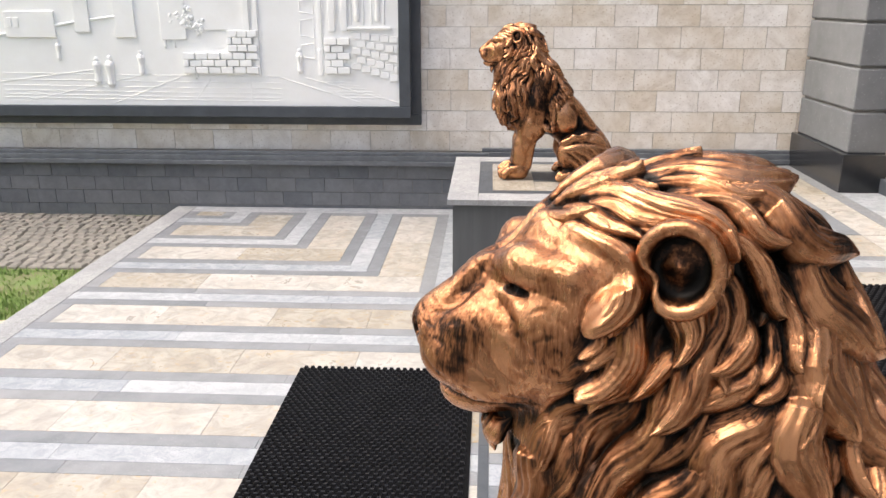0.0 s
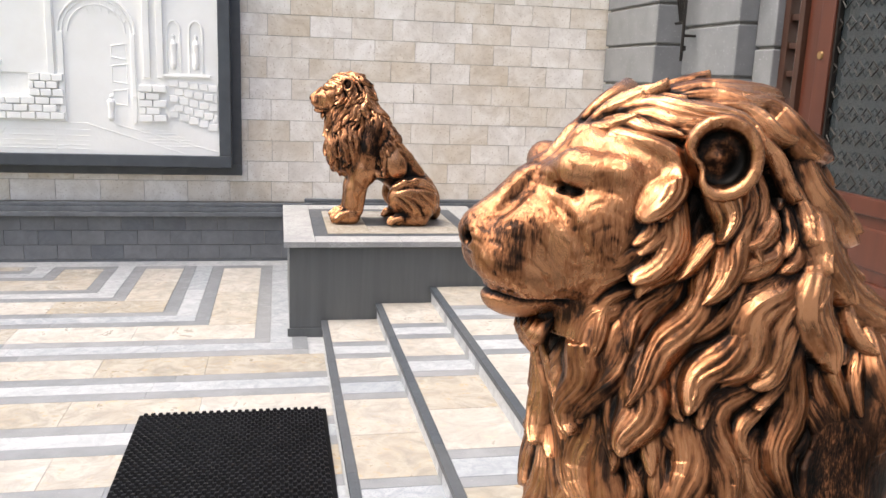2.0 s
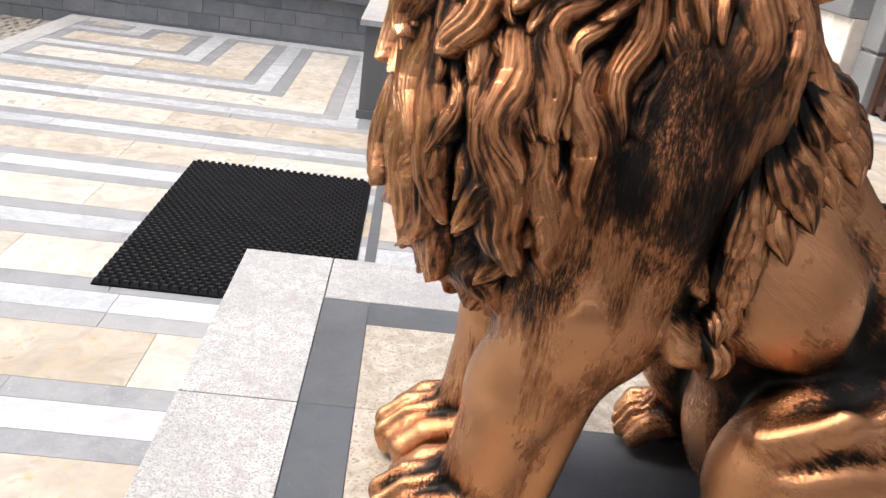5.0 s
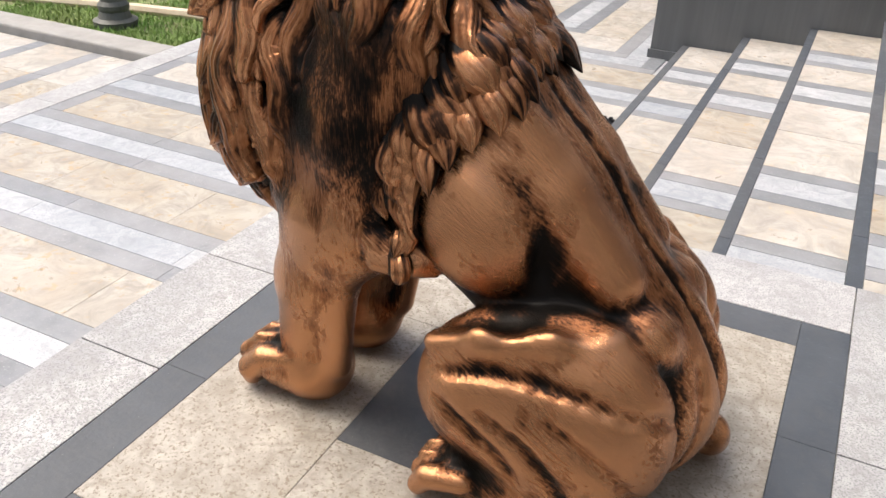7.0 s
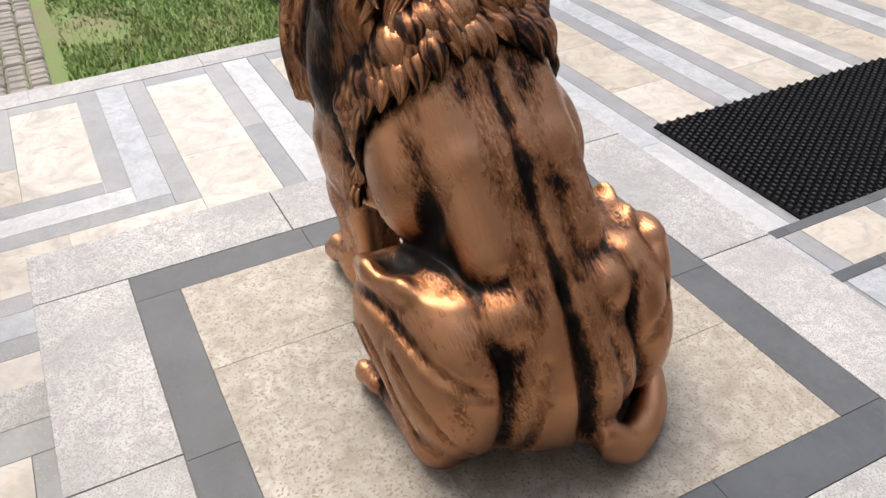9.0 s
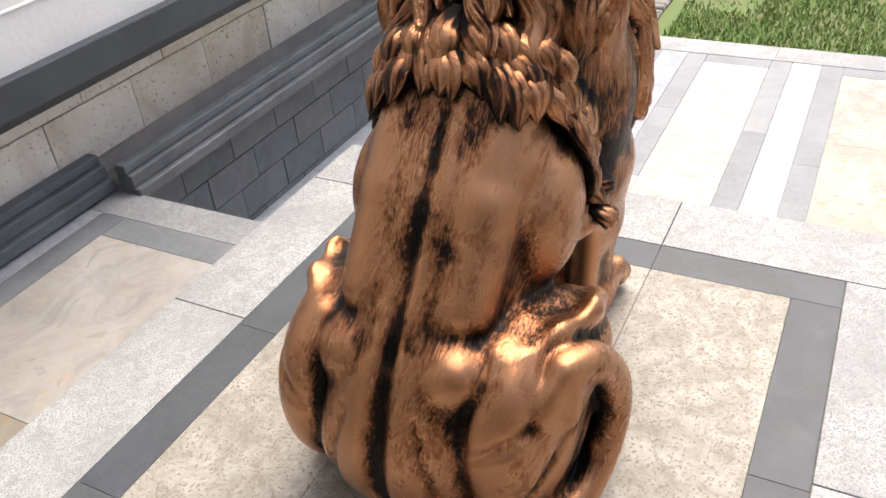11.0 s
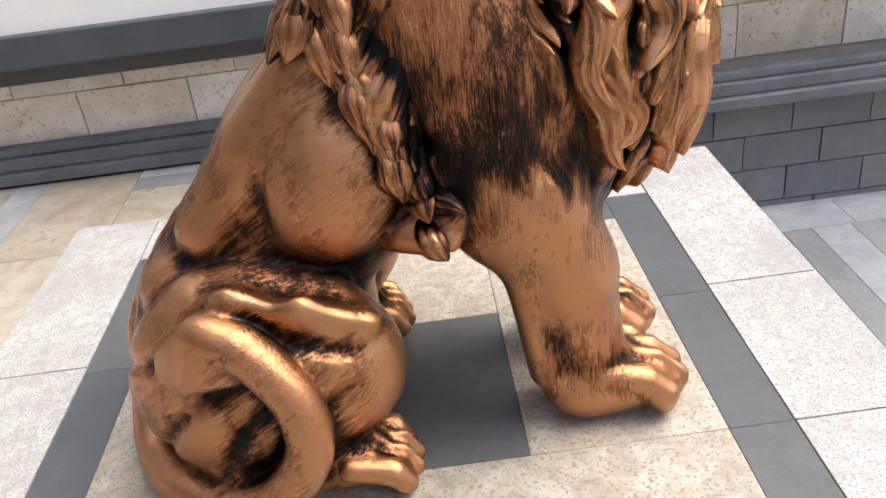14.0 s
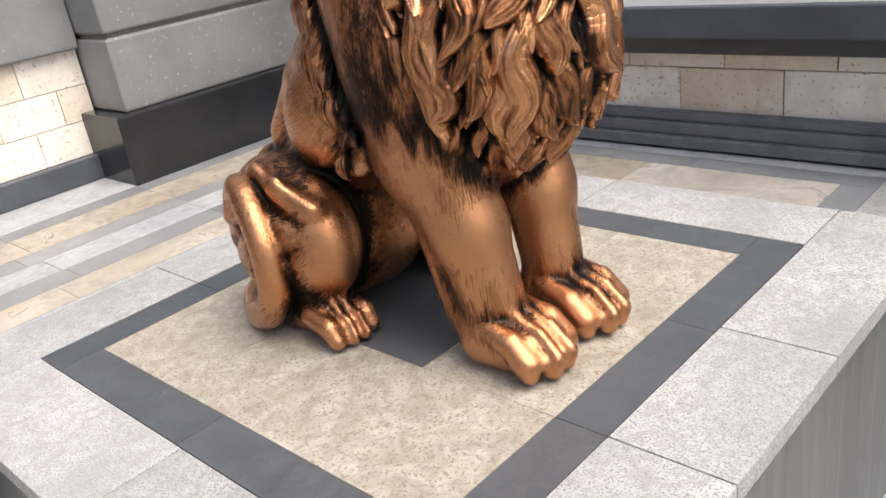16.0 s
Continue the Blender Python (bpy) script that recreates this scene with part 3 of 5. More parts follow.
    f.ell((-0.535, 0, 0.915), (0.055, 0.046, 0.040), 0.01)
    f.rod([(-0.42, 0, 0.945), (-0.54, 0, 0.903)], [0.066, 0.032], 0.02)
    for s in (-1, 1):
        f.ell((-0.572, s * 0.032, 0.940), (0.052, 0.038, 0.038), 0.026)
        f.ell((-0.520, s * 0.046, 0.925), (0.062, 0.034, 0.040), 0.022)
        f.ell((-0.535, s * 0.046, 0.985), (0.050, 0.030, 0.034), 0.03)
        f.ell((-0.43, s * 0.076, 0.985), (0.085, 0.044, 0.075), 0.05)
        f.rod([(-0.527, s * 0.028, 1.050), (-0.505, s * 0.058, 1.062), (-0.455, s * 0.094, 1.062)], [0.016, 0.025, 0.019], 0.010)
        f.ell((-0.510, s * 0.068, 1.036), (0.022, 0.014, 0.006), 0.006, (0, 15, s * 25), cut=True)
        f.ell((-0.500, s * 0.058, 1.035), (0.014, 0.013, 0.006), 0.003)
        f.rod([(-0.532, s * 0.050, 1.024), (-0.490, s * 0.080, 1.022)], [0.008, 0.008], 0.010)
        f.ell((-0.624, s * 0.020, 0.970), (0.012, 0.009, 0.007), 0.005, cut=True)
        f.rod([(-0.622, s * 0.004, 0.914), (-0.575, s * 0.052, 0.905), (-0.515, s * 0.070, 0.912)], [0.002, 0.003, 0.005], 0.005, True)
        for j in range(5):
            f.rod([(-0.605 + 0.012 * j, s * (0.040 + 0.006 * j), 0.952 - 0.009 * j), (-0.53, s * (0.066 + 0.003 * j), 0.962 - 0.012 * j)], [0.0015, 0.0015], 0.004, True)
        # root of the ear
        f.ell((-0.352, s * 0.150, 1.086), (0.036, 0.036, 0.036), 0.01, cut=True)
    f.rod([(-0.634, 0, 0.958), (-0.622, 0, 0.915)], [0.002, 0.002], 0.004, True)
    f.crease([(0.41, 0, 0.03), (0.42, 0, 0.12), (0.41, 0, 0.21), (0.37, 0, 0.29), (0.32, 0, 0.37)], 0.013, 0.022)
    f.crease([(0.33, 0, 0.355), (0.27, 0, 0.42), (0.20, 0, 0.50), (0.13, 0, 0.58), (0.05, 0, 0.67)], 0.004, 0.018)
    f.crease([(-0.45, 0, 1.14), (-0.50, 0, 1.085), (-0.54, 0, 1.05)], 0.005, 0.014)
    for s in (-1, 1):
        f.crease([(-0.535, s * 0.055, 1.022), (-0.505, s * 0.085, 0.99), (-0.49, s * 0.095, 0.955)], 0.002, 0.010)
        f.crease([(-0.54, s * 0.02, 1.045), (-0.565, s * 0.025, 1.02), (-0.585, s * 0.03, 1.0)], 0.004, 0.014)
    return f


def grow_locks(f):
    """Mane locks, each a grooved and pointed sweep that lies on the skin. Gives vertices, quads, tone with painted
    shade, and the middle lines.
    """
    rnd = np.random.RandomState(7)
    base = f
    V, Q, W, C, S = [], [], [], [], []
    SEG = 22

    def lock(p, d, length, r, wave, lift=0.35, gravity=0.5, curl=0.0, root=1.2):
        p, d = np.array(p, float), np.array(d, float)
        for k in range(6):
            q = p + d / np.linalg.norm(d) * length * k / 6
            if math.hypot(q[0] + 0.352, q[2] - 1.086) < 0.052 and abs(q[1]) > 0.07:
                length *= k / 6
                break
        if length < 0.05:
            return
        count = max(8, int(length / 0.013))
        ph = 4.5 * noise.noise(Vector(p) * 5.0) + rnd.uniform(-0.5, 0.5)
        bend = curl * (1.6 * noise.noise(Vector(p) * 4.0 + Vector((7, 0, 0))) + rnd.uniform(-0.3, 0.3))
        ridges, rph = rnd.randint(7, 11), rnd.uniform(0, 6.28)
        fat = rnd.uniform(1.3, 1.75)
        first = len(V)
        spin = rnd.uniform(-1.5, 1.5)
        tone = rnd.uniform(0.16, 0.36)
        number = 9.0 * (first / 300.0 % 97.0)
        for i in range(count):
            u = i / (count - 1)
            g = base.normal(p)
            want = r * (-0.55 + (0.9 + lift) * min(1, u * 2.2) + 0.45 * lift * u)
            p = p - g * (base.at(p) - want)
            rr = r * (0.35 + 0.9 * math.sin(math.pi * (0.10 + 0.62 * u)) ** 0.8) * (1.0 if u < 0.6 else 1 - 0.93 * ((u - 0.6) / 0.4) ** 1.5)
            d = d - g * (d @ g)
            d /= np.linalg.norm(d) + 1e-9
            side = np.cross(g, d)
            if root > 0.5:
                C.append(p.copy())
            for k in range(SEG):
                th = 2 * math.pi * k / SEG
                groove = 0.5 + 0.5 * math.cos(ridges * th + rph + spin * u)
                m = 1 - 0.17 * groove * (1 if math.sin(th) > -0.4 else 0)
                V.append(p + side * (math.cos(th) * rr * fat * m) + g * (math.sin(th) * rr * 0.92 * m))
                # flanks, undersides and roots go dark: shade between locks painted into the tone
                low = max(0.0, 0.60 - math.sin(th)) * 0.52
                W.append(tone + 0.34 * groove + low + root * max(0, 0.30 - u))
                S.append((th * 4.0, u * length * 14.0, number))
            if i:
                o = first + (i - 1) * SEG
                Q.extend((o + k, o + (k + 1) % SEG, o + SEG + (k + 1) % SEG, o + SEG + k) for k in range(SEG))
            dd = d + side * (wave * math.sin(ph + u * 6.0) + bend * u) + np.array([0, 0, -gravity * u])
            dd -= g * (dd @ g)
            dd /= np.linalg.norm(dd) + 1e-9
            d = 0.6 * d + 0.4 * dd
            p = p + d * length / count

    def surface(p, c):
        """From outside, towards the middle c, to the skin."""
        p, c = np.array(p, float), np.array(c, float)
        w = (c - p) / np.linalg.norm(c - p)
        for _ in range(60):
            v = base.at(p)
            if v < 0.002:
                break
            p = p + w * max(min(v, 0.03), 0.002)
        return p

    # fringe where the mane ends on the back and the flanks
    for s in (-1, 1):
        for row in range(3):
            for i in range(16):
                u = i / 15
                if row == 2 and u > 0.6 or row == 1 and u > 0.85:
                    continue
                x, z = 0.055 - 0.028 * row - 0.14 * u ** 1.4, 0.765 + 0.02 * row - 0.30 * u ** 1.4
                yy = 0.005 + 0.36 * min(1, u * 1.7 + 0.04)
                p = surface((x + 0.10, s * yy * 1.1, z + 0.05), (-0.17, 0, z - 0.10))
                lock(p, (0.25 * (1 - u), s * 0.15, -1.0), rnd.uniform(0.11, 0.16) * (1 - 0.35 * u), rnd.uniform(0.013, 0.018) * (1 - 0.25 * u), 0.7, lift=0.1 + 0.4 * min(1, u * 4), curl=0.6 * min(1, u * 4))
    # tuft under the chin
    for i in range(9):
        p = surface((-0.555 + 0.002 * (i - 4) ** 2, -0.040 + 0.010 * i, 0.80), (-0.525, -0.036 + 0.009 * i, 0.885))
        lock(p, (0.35, 0, -1), rnd.uniform(0.055, 0.075), 0.011, 0.3, lift=0.9, root=0.3)
    # ears: hollow cups that open forward and outward
    # radius, offset, tone; the tone paints shade deep inside the cup
    prof = [(0.034, -0.034, 0.6), (0.043, -0.012, 0.45), (0.050, 0.004, 0.34), (0.050, 0.014, 0.24), (0.044, 0.020, 0.20), (0.036, 0.016, 0.30), (0.032, 0.004, 0.75), (0.029, -0.012, 0.95), (0.018, -0.010, 0.66), (0.001, 0.000, 0.50)]
    for s in (-1, 1):
        first = len(V)
        out = np.array((-0.38, s * 0.92, 0.10))
        out /= np.linalg.norm(out)
        ex = np.cross(out, (0, 0, 1.0))
        ex /= np.linalg.norm(ex)
        ez = np.cross(ex, out)
        ex = ex * s
        for k, (r, o, wv) in enumerate(prof):
            for m in range(SEG):
                th = 2 * math.pi * m / SEG
                notch = 1 - 0.55 * math.exp(-((math.atan2(math.sin(th + 2.7), math.cos(th + 2.7))) / 0.5) ** 2) * (1 if 1 < k < 6 else 0) * 0.8
                V.append(np.array((-0.352, s * 0.136, 1.086)) + out * (o * (1 if o < 0 else notch)) + ex * (r * notch * 0.95 * math.cos(th)) + ez * (r * notch * 1.05 * math.sin(th)))
                W.append(wv)
                S.append((math.cos(th) * r * 60, math.sin(th) * r * 60, 3.0 + s + 0.3 * k))
            if k:
                o2 = first + (k - 1) * SEG
                for m in range(SEG):
                    quad = (o2 + m, o2 + (m + 1) % SEG, o2 + SEG + (m + 1) % SEG, o2 + SEG + m)
                    Q.append(quad if s > 0 else quad[::-1])
    return np.array(V), np.array(Q), np.array(W), np.array(C), np.array(S)


def ramp01(a, lo, hi):
    u = np.clip((a - lo) / (hi - lo), 0, 1)
    return u * u * (3 - 2 * u)


def hashed(i, j, k):
    q = np.sin(i * 127.1 + j * 311.7 + k * 74.7) * 43758.5453
    return q - np.floor(q)


def mane_zone(v):
    """1 where the mane's relief stands, 0 on face, body and ears; and the brushed fur of the shoulder."""
    x, y, z = v.T
    ay = np.abs(y)
    xf = np.interp(z, [0.81, 0.845, 0.93, 1.00, 1.06, 1.10, 1.16], [-0.80, -0.505, -0.485, -0.46, -0.445, -0.485, -0.51])
    xf = xf + np.where(z > 1.04, 0.05 * ramp01(ay, 0.04, 0.12), 0) * ramp01(z, 1.04, 1.08)
    face = ramp01(x, xf, xf + 0.03)
    u = np.clip((0.765 - z) / 0.335, 0, 1)
    xb = np.where(z > 0.765, 0.06 + (z - 0.765), 0.06 - 0.14 * u)
    back = ramp01(-x, -xb - 0.0, -xb + 0.03)
    ragged = 0.022 * np.sin(x * 95 + 2 * np.sin(y * 60)) + 0.012 * np.sin(y * 140 + x * 40)
    floor_z = np.where(x < -0.31, 0.375, 0.44) + ragged
    low = ramp01(z, floor_z, floor_z + 0.06)
    fur = ramp01(x - 0.4 * (z - 0.5) + 0.4 * ragged, -0.335, -0.285) * ramp01(-x, -xb + 0.05, -xb + 0.085) * ramp01(-z - 0.6 * (x + 0.16), -0.86, -0.70) * ramp01(ay, 0.10, 0.14)
    ear = ramp01(np.sqrt((x + 0.352) ** 2 + (z - 1.086) ** 2 + 0.3 * (ay - 0.15) ** 2), 0.036, 0.050)
    ear = np.where(ay < 0.09, 1, ear)
    return face * back * low * ear * (1 - fur), fur * back * low


def mane_flow(p):
    """The way the hair lies: back over the crown, down the nape, forward under the jaw, down the chest."""
    x, y, z = p.T
    s = np.sign(y + 1e-6)
    ay = np.abs(y)
    crown = ramp01(z, 1.02, 1.12) * ramp01(-ay, -0.15, -0.06)
    jaw = ramp01(-x, 0.20, 0.30) * ramp01(z, 0.70, 0.80) * ramp01(-z, -1.04, -0.94)
    nape = ramp01(x, -0.22, -0.08)
    d = np.stack([0.10 - 0.80 * jaw + 0.25 * nape, s * (0.12 + 0.15 * nape), -1.0 + 0 * x], 1)
    top = np.stack([1.0 + 0 * x, s * (0.25 + 2.5 * ay), -0.25 + 0 * x], 1)
    return d * (1 - crown[:, None]) + top * crown[:, None]


def trace_locks(f, grad, v, zone, seed):
    """Middle lines of the mane's locks, laid over the skin along the flow."""
    rnd = np.random.RandomState(seed)
    out = []
    cand = v[zone > 0.5][::2]
    for gap, length, half, height in ((0.066, 0.195, 0.0325, 1.0), (0.042, 0.115, 0.0190, 0.70), (0.030, 0.080, 0.0150, 0.44)):
        kept = np.zeros((4000, 3))
        n = 0
        for p in cand[rnd.permutation(len(cand))]:
            near_face = 0.72 + 0.28 * min(1.0, max(0.0, (np.linalg.norm(p - (-0.50, 0, 1.055)) - 0.06) / 0.16))
            if n == 0 or ((kept[:n] - p) ** 2).sum(1).min() > (gap * near_face) ** 2:
                kept[n] = p
                n += 1
        p = kept[:n].copy()
        start = p.copy()
        size = 0.72 + 0.28 * np.clip((np.linalg.norm(p - (-0.50, 0, 1.055), axis=1) - 0.06) / 0.16, 0, 1)
        low = 1 - 0.42 * ramp01(-p[:, 2], -0.72, -0.58)
        L = length * size * low * rnd.uniform(0.75, 1.3, n)
        steps = 13
        ph = 5.0 * np.sin(start @ (9.0, 4.0, 7.0)) + rnd.uniform(-0.5, 0.5, n)
        amp = rnd.uniform(0.25, 0.62, n)
        hook = rnd.uniform(-0.8, 0.8, n) + 0.9 * np.sin(start @ (13.0, 17.0, 11.0))
        line, sides = [], []
        for i in range(steps):
            idx = np.clip(np.round((p - f.lo) / f.h).astype(int), 0, f.n - 1)
            g = grad[tuple(idx.T)]
            g = g / (np.linalg.norm(g, axis=1, keepdims=True) + 1e-9)
            p = p - g * np.clip(f.near(p), -0.02, 0.02)[:, None] * 0.9
            d = mane_flow(p)
            d = d - g * (d * g).sum(1, keepdims=True)
            d /= np.linalg.norm(d, axis=1, keepdims=True) + 1e-9
            side = np.cross(g, d)
            u = i / (steps - 1)
            d = d + side * (amp * np.sin(ph + u * L * 48.0) + hook * u * u)[:, None]
            d /= np.linalg.norm(d, axis=1, keepdims=True)
            line.append(p.copy()), sides.append(np.cross(g, d))
            p = p + d * (L / (steps - 1))[:, None]
        line, sides = np.stack(line, 1), np.stack(sides, 1)
        for k in range(3):
            sides[:, 1:-1] = (sides[:, :-2] + 2 * sides[:, 1:-1] + sides[:, 2:]) / 4
        for k in range(n):
            out.append((line[k], sides[k], half * size[k] * rnd.uniform(0.8, 1.25), height * rnd.uniform(0.75, 1.15)))
    return out


def mane_relief(v, locks):
    """Overlapping, pointed, combed locks. Gives height 0..1 and strand coordinates."""
    best = np.zeros(len(v))
    strand = np.zeros((len(v), 3))
    order = np.argsort(v[:, 0])
    sx = v[order, 0]
    for number, (line, side, half, height) in enumerate(locks):
        lo, hi = line.min(0) - half * 1.3, line.max(0) + half * 1.3
        c = order[np.searchsorted(sx, lo[0]):np.searchsorted(sx, hi[0])]
        w = v[c]
        c = c[(w[:, 1] > lo[1]) & (w[:, 1] < hi[1]) & (w[:, 2] > lo[2]) & (w[:, 2] < hi[2])]
        if not len(c):
            continue
        w = v[c]
        far = np.full(len(c), 9.0)
        fc, across = np.zeros(len(c)), np.zeros(len(c))
        m = len(line) - 1
        for i in range(m):
            a, ab = line[i], line[i + 1] - line[i]
            raw = (w - a) @ ab / (ab @ ab)
            t = np.clip(raw, 0, 1)
            r = w - a - t[:, None] * ab
            d2 = (r ** 2).sum(1)
            up = d2 < far
            far = np.where(up, d2, far)
            fc = np.where(up, (i + t) / m, fc)
            across = np.where(up, np.sign(r @ side[i]) * np.sqrt(np.maximum(d2, 0)), across)
        h1, h2 = hashed(number, 1.0, 2.0), hashed(number, 5.0, 3.0)
        wide = half * np.where(fc < 0.5, 0.60 + 0.80 * fc, np.sqrt(np.clip(1 - (np.maximum(fc - 0.5, 0) / 0.5) ** 1.7, 1e-4, 1)))
        u = across / wide + 0.18 * np.sin(9.0 * fc + 6.0 * h1) * np.clip(1 - np.abs(across / wide), 0, 1)
        comb = 0.5 + 0.5 * np.cos(u * (5 + 4 * h1) + 6 * h2 + 1.6 * np.sin(4 * fc + 6 * h1))
        comb = 0.6 * comb + 0.4 * (0.5 + 0.5 * np.cos(u * (17 + 6 * h2) + 9 * h1 + 2.0 * np.sin(5 * fc + 3 * h2)))
        hgt = np.sqrt(np.clip(1 - u * u, 0, 1)) * (0.34 + 0.66 * fc ** 0.7) * height * (1 - 0.11 * comb)
        up = hgt > best[c]
        best[c[up]] = hgt[up]
        strand[c[up]] = np.stack([u * 3.0, fc * 1.8, np.full(len(c), (number * 7.31) % 97)], 1)[up]
    return best, strand


def refine(v, q, extra, pick):
    """Each picked quad into four; extra holds further columns that are carried over."""
    data = np.concatenate([v, extra], 1)
    keep, work = q[~pick], q[pick]
    e = np.sort(np.concatenate([work[:, [i, (i + 1) % 4]] for i in range(4)]), axis=1)
    uniq, inv = np.unique(e[:, 0].astype(np.int64) * (len(v) + 1) + e[:, 1], return_inverse=True)
    a, b = uniq // (len(v) + 1), uniq % (len(v) + 1)
    n0, n1 = len(v), len(v) + len(uniq)
    mids = inv.reshape(4, -1) + n0
    cen = np.arange(len(work)) + n1
    data = np.concatenate([data, 0.5 * (data[a] + data[b]), data[work].mean(1)])
    c = work.T
    four = np.concatenate([np.stack([c[i], mids[i], cen, mids[i - 1]], 1) for i in range(4)])
    return data[:, :3], np.concatenate([keep, four]), data[:, 3:]


def lion_mesh(h=0.0062):
    f = lion_field(h)
    lv, lq, lw, lc, ls = grow_locks(f)
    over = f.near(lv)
    # locks darken close to the skin: occlusion put into the colour
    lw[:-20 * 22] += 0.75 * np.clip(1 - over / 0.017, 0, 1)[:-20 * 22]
    sl, (X, Y, Z) = f.window(f.lo, f.lo + f.n * f.h)
    f.d = np.maximum(f.d, (0.0 - Z).astype(np.float32))
    v, q = f.skin()
    e = np.unique(np.sort(np.concatenate([q[:, [i, (i + 1) % 4]] for i in range(4)]), axis=1), axis=0)

    def mean(a):
        s = np.zeros_like(a)
        c = np.bincount(e.ravel(), minlength=len(v))[:, None]
        for k in range(a.shape[1]):
            s[:, k] = np.bincount(e[:, 0], a[e[:, 1], k], len(v)) + np.bincount(e[:, 1], a[e[:, 0], k], len(v))
        return s / np.maximum(c, 1)

    g = np.stack(np.gradient(f.d, h), -1)
    idx = np.clip(np.round((v - f.lo) / h).astype(int), 0, f.n - 1)
    no = g[tuple(idx.T)]
    no /= np.linalg.norm(no, axis=1, keepdims=True) + 1e-9
    for i in range(5):
        no = no + mean(no)
        no /= np.linalg.norm(no, axis=1, keepdims=True) + 1e-9
    # the antiquing rubbed into the hollows of the casting, with their shade painted in
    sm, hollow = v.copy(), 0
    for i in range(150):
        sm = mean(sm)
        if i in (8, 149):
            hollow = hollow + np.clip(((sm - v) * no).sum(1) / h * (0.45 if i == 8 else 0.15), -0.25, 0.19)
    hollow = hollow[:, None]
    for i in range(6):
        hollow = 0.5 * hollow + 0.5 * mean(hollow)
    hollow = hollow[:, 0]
    wash_shade = 0.525 + hollow
    zone, fur = mane_zone(v)
    x, y, z = v.T
    # the spine furrow's shade, a thin dark line in the colour
    wash_shade = wash_shade + 0.05 * ramp01(x, 0.03, 0.08) * np.exp(-(y / 0.008) ** 2)
    face = ramp01(-x, 0.40, 0.44) * ramp01(z, 0.86, 0.90)
    wash_shade = np.where(face > 0, wash_shade * (1 - face) + face * (0.45 + 0.30 * hollow), wash_shade) 
    v = v + (mean(mean(mean(v))) - v) * np.clip(zone + fur, 0, 1)[:, None]
    locks = trace_locks(f, g, v, zone, 11)
    extra = np.stack([no[:, 0], no[:, 1], no[:, 2], wash_shade], 1)
    for k in range(2):
        zone = mane_zone(v)[0]
        v, q, extra = refine(v, q, extra, ((zone + np.where((v[:, 0] < -0.42) & (v[:, 2] > 0.84), 1, 0))[q] > 0.01).any(1))
    zone, fur = mane_zone(v)
    no, wash_shade = extra[:, :3], extra[:, 3]
    no = no / (np.linalg.norm(no, axis=1, keepdims=True) + 1e-9)
    hgt, flow = mane_relief(v, locks)
    small = 0.60 + 0.40 * ramp01(np.linalg.norm(v - np.array((-0.50, 0, 1.055)), axis=1), 0.05, 0.25)
    strand = np.where((zone > 0.3)[:, None], flow, np.where((fur > 0.2)[:, None], v * (420.0, 420.0, 40.0) + v[:, :1] * (0, 0, 70.0), np.where((v[:, 0] < -0.14)[:, None], v * (220.0, 220.0, 20.0), np.stack([(0.55 * v[:, 0] + 0.83 * v[:, 2]) * 190.0, v[:, 1] * 190.0, (0.83 * v[:, 0] - 0.55 * v[:, 2]) * 15.0], 1))))
    v = v + no * (zone * small * (0.050 * hgt - 0.016))[:, None]
    # mouth, nostrils, the lids' slits and the strokes of the face's fur
    ax = np.abs(v[:, 1])
    lip = np.interp(v[:, 0], [-0.62, -0.56, -0.50, -0.48], [0.898, 0.889, 0.892, 0.884])
    mouth = np.exp(-((v[:, 2] - lip) / 0.0042) ** 2) * ramp01(-v[:, 0], 0.485, 0.52)
    nostril = np.exp(-((v[:, 0] + 0.628) / 0.012) ** 2 - ((ax - 0.021) / 0.008) ** 2 - ((v[:, 2] - 0.968) / 0.006) ** 2)
    pad = np.exp(-((v[:, 2] - 0.950 - 0.25 * (v[:, 0] + 0.62)) / 0.003) ** 2) * ramp01(-v[:, 0], 0.59, 0.61) * (ax < 0.034)
    onface = ramp01(-v[:, 0], 0.40, 0.44) * ramp01(v[:, 2], 0.86, 0.90) * (1 - zone)
    sweep = 0.5 * v[:, 0] + v[:, 2]
    stroke = onface * np.clip(np.sin(sweep * 260 + 3.0 * np.sin(v[:, 0] * 70) + 2.0 * np.sin(ax * 90)) * np.sin(v[:, 0] * 95 + ax * 60 + 2 * np.sin(v[:, 2] * 60)) - 0.25, 0, 1)
    v = v - no * (0.007 * mouth + 0.008 * nostril + 0.004 * pad + 0.0012 * stroke)[:, None]
    wash_shade = wash_shade + 0.6 * mouth + 0.6 * nostril + 0.25 * pad + 0.16 * stroke
    e = np.unique(np.sort(np.concatenate([q[:, [i, (i + 1) % 4]] for i in range(4)]), axis=1), axis=0)
    count = np.maximum(np.bincount(e.ravel(), minlength=len(v)), 1)
    # antiquing plus painted shade: dark in gaps beneath locks, lighter on crests
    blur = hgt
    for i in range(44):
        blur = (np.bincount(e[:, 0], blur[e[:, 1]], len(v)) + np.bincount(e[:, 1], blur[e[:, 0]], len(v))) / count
    wash_shade = wash_shade * (1 - zone) + zone * np.clip(0.475 + 2.3 * (blur - hgt) + 1.2 * np.clip(0.42 - hgt, 0, 1), 0.20, 1.05)
    wash_shade = wash_shade * (1 - fur) + 0.65 * fur
    ax = np.abs(v[:, 1])
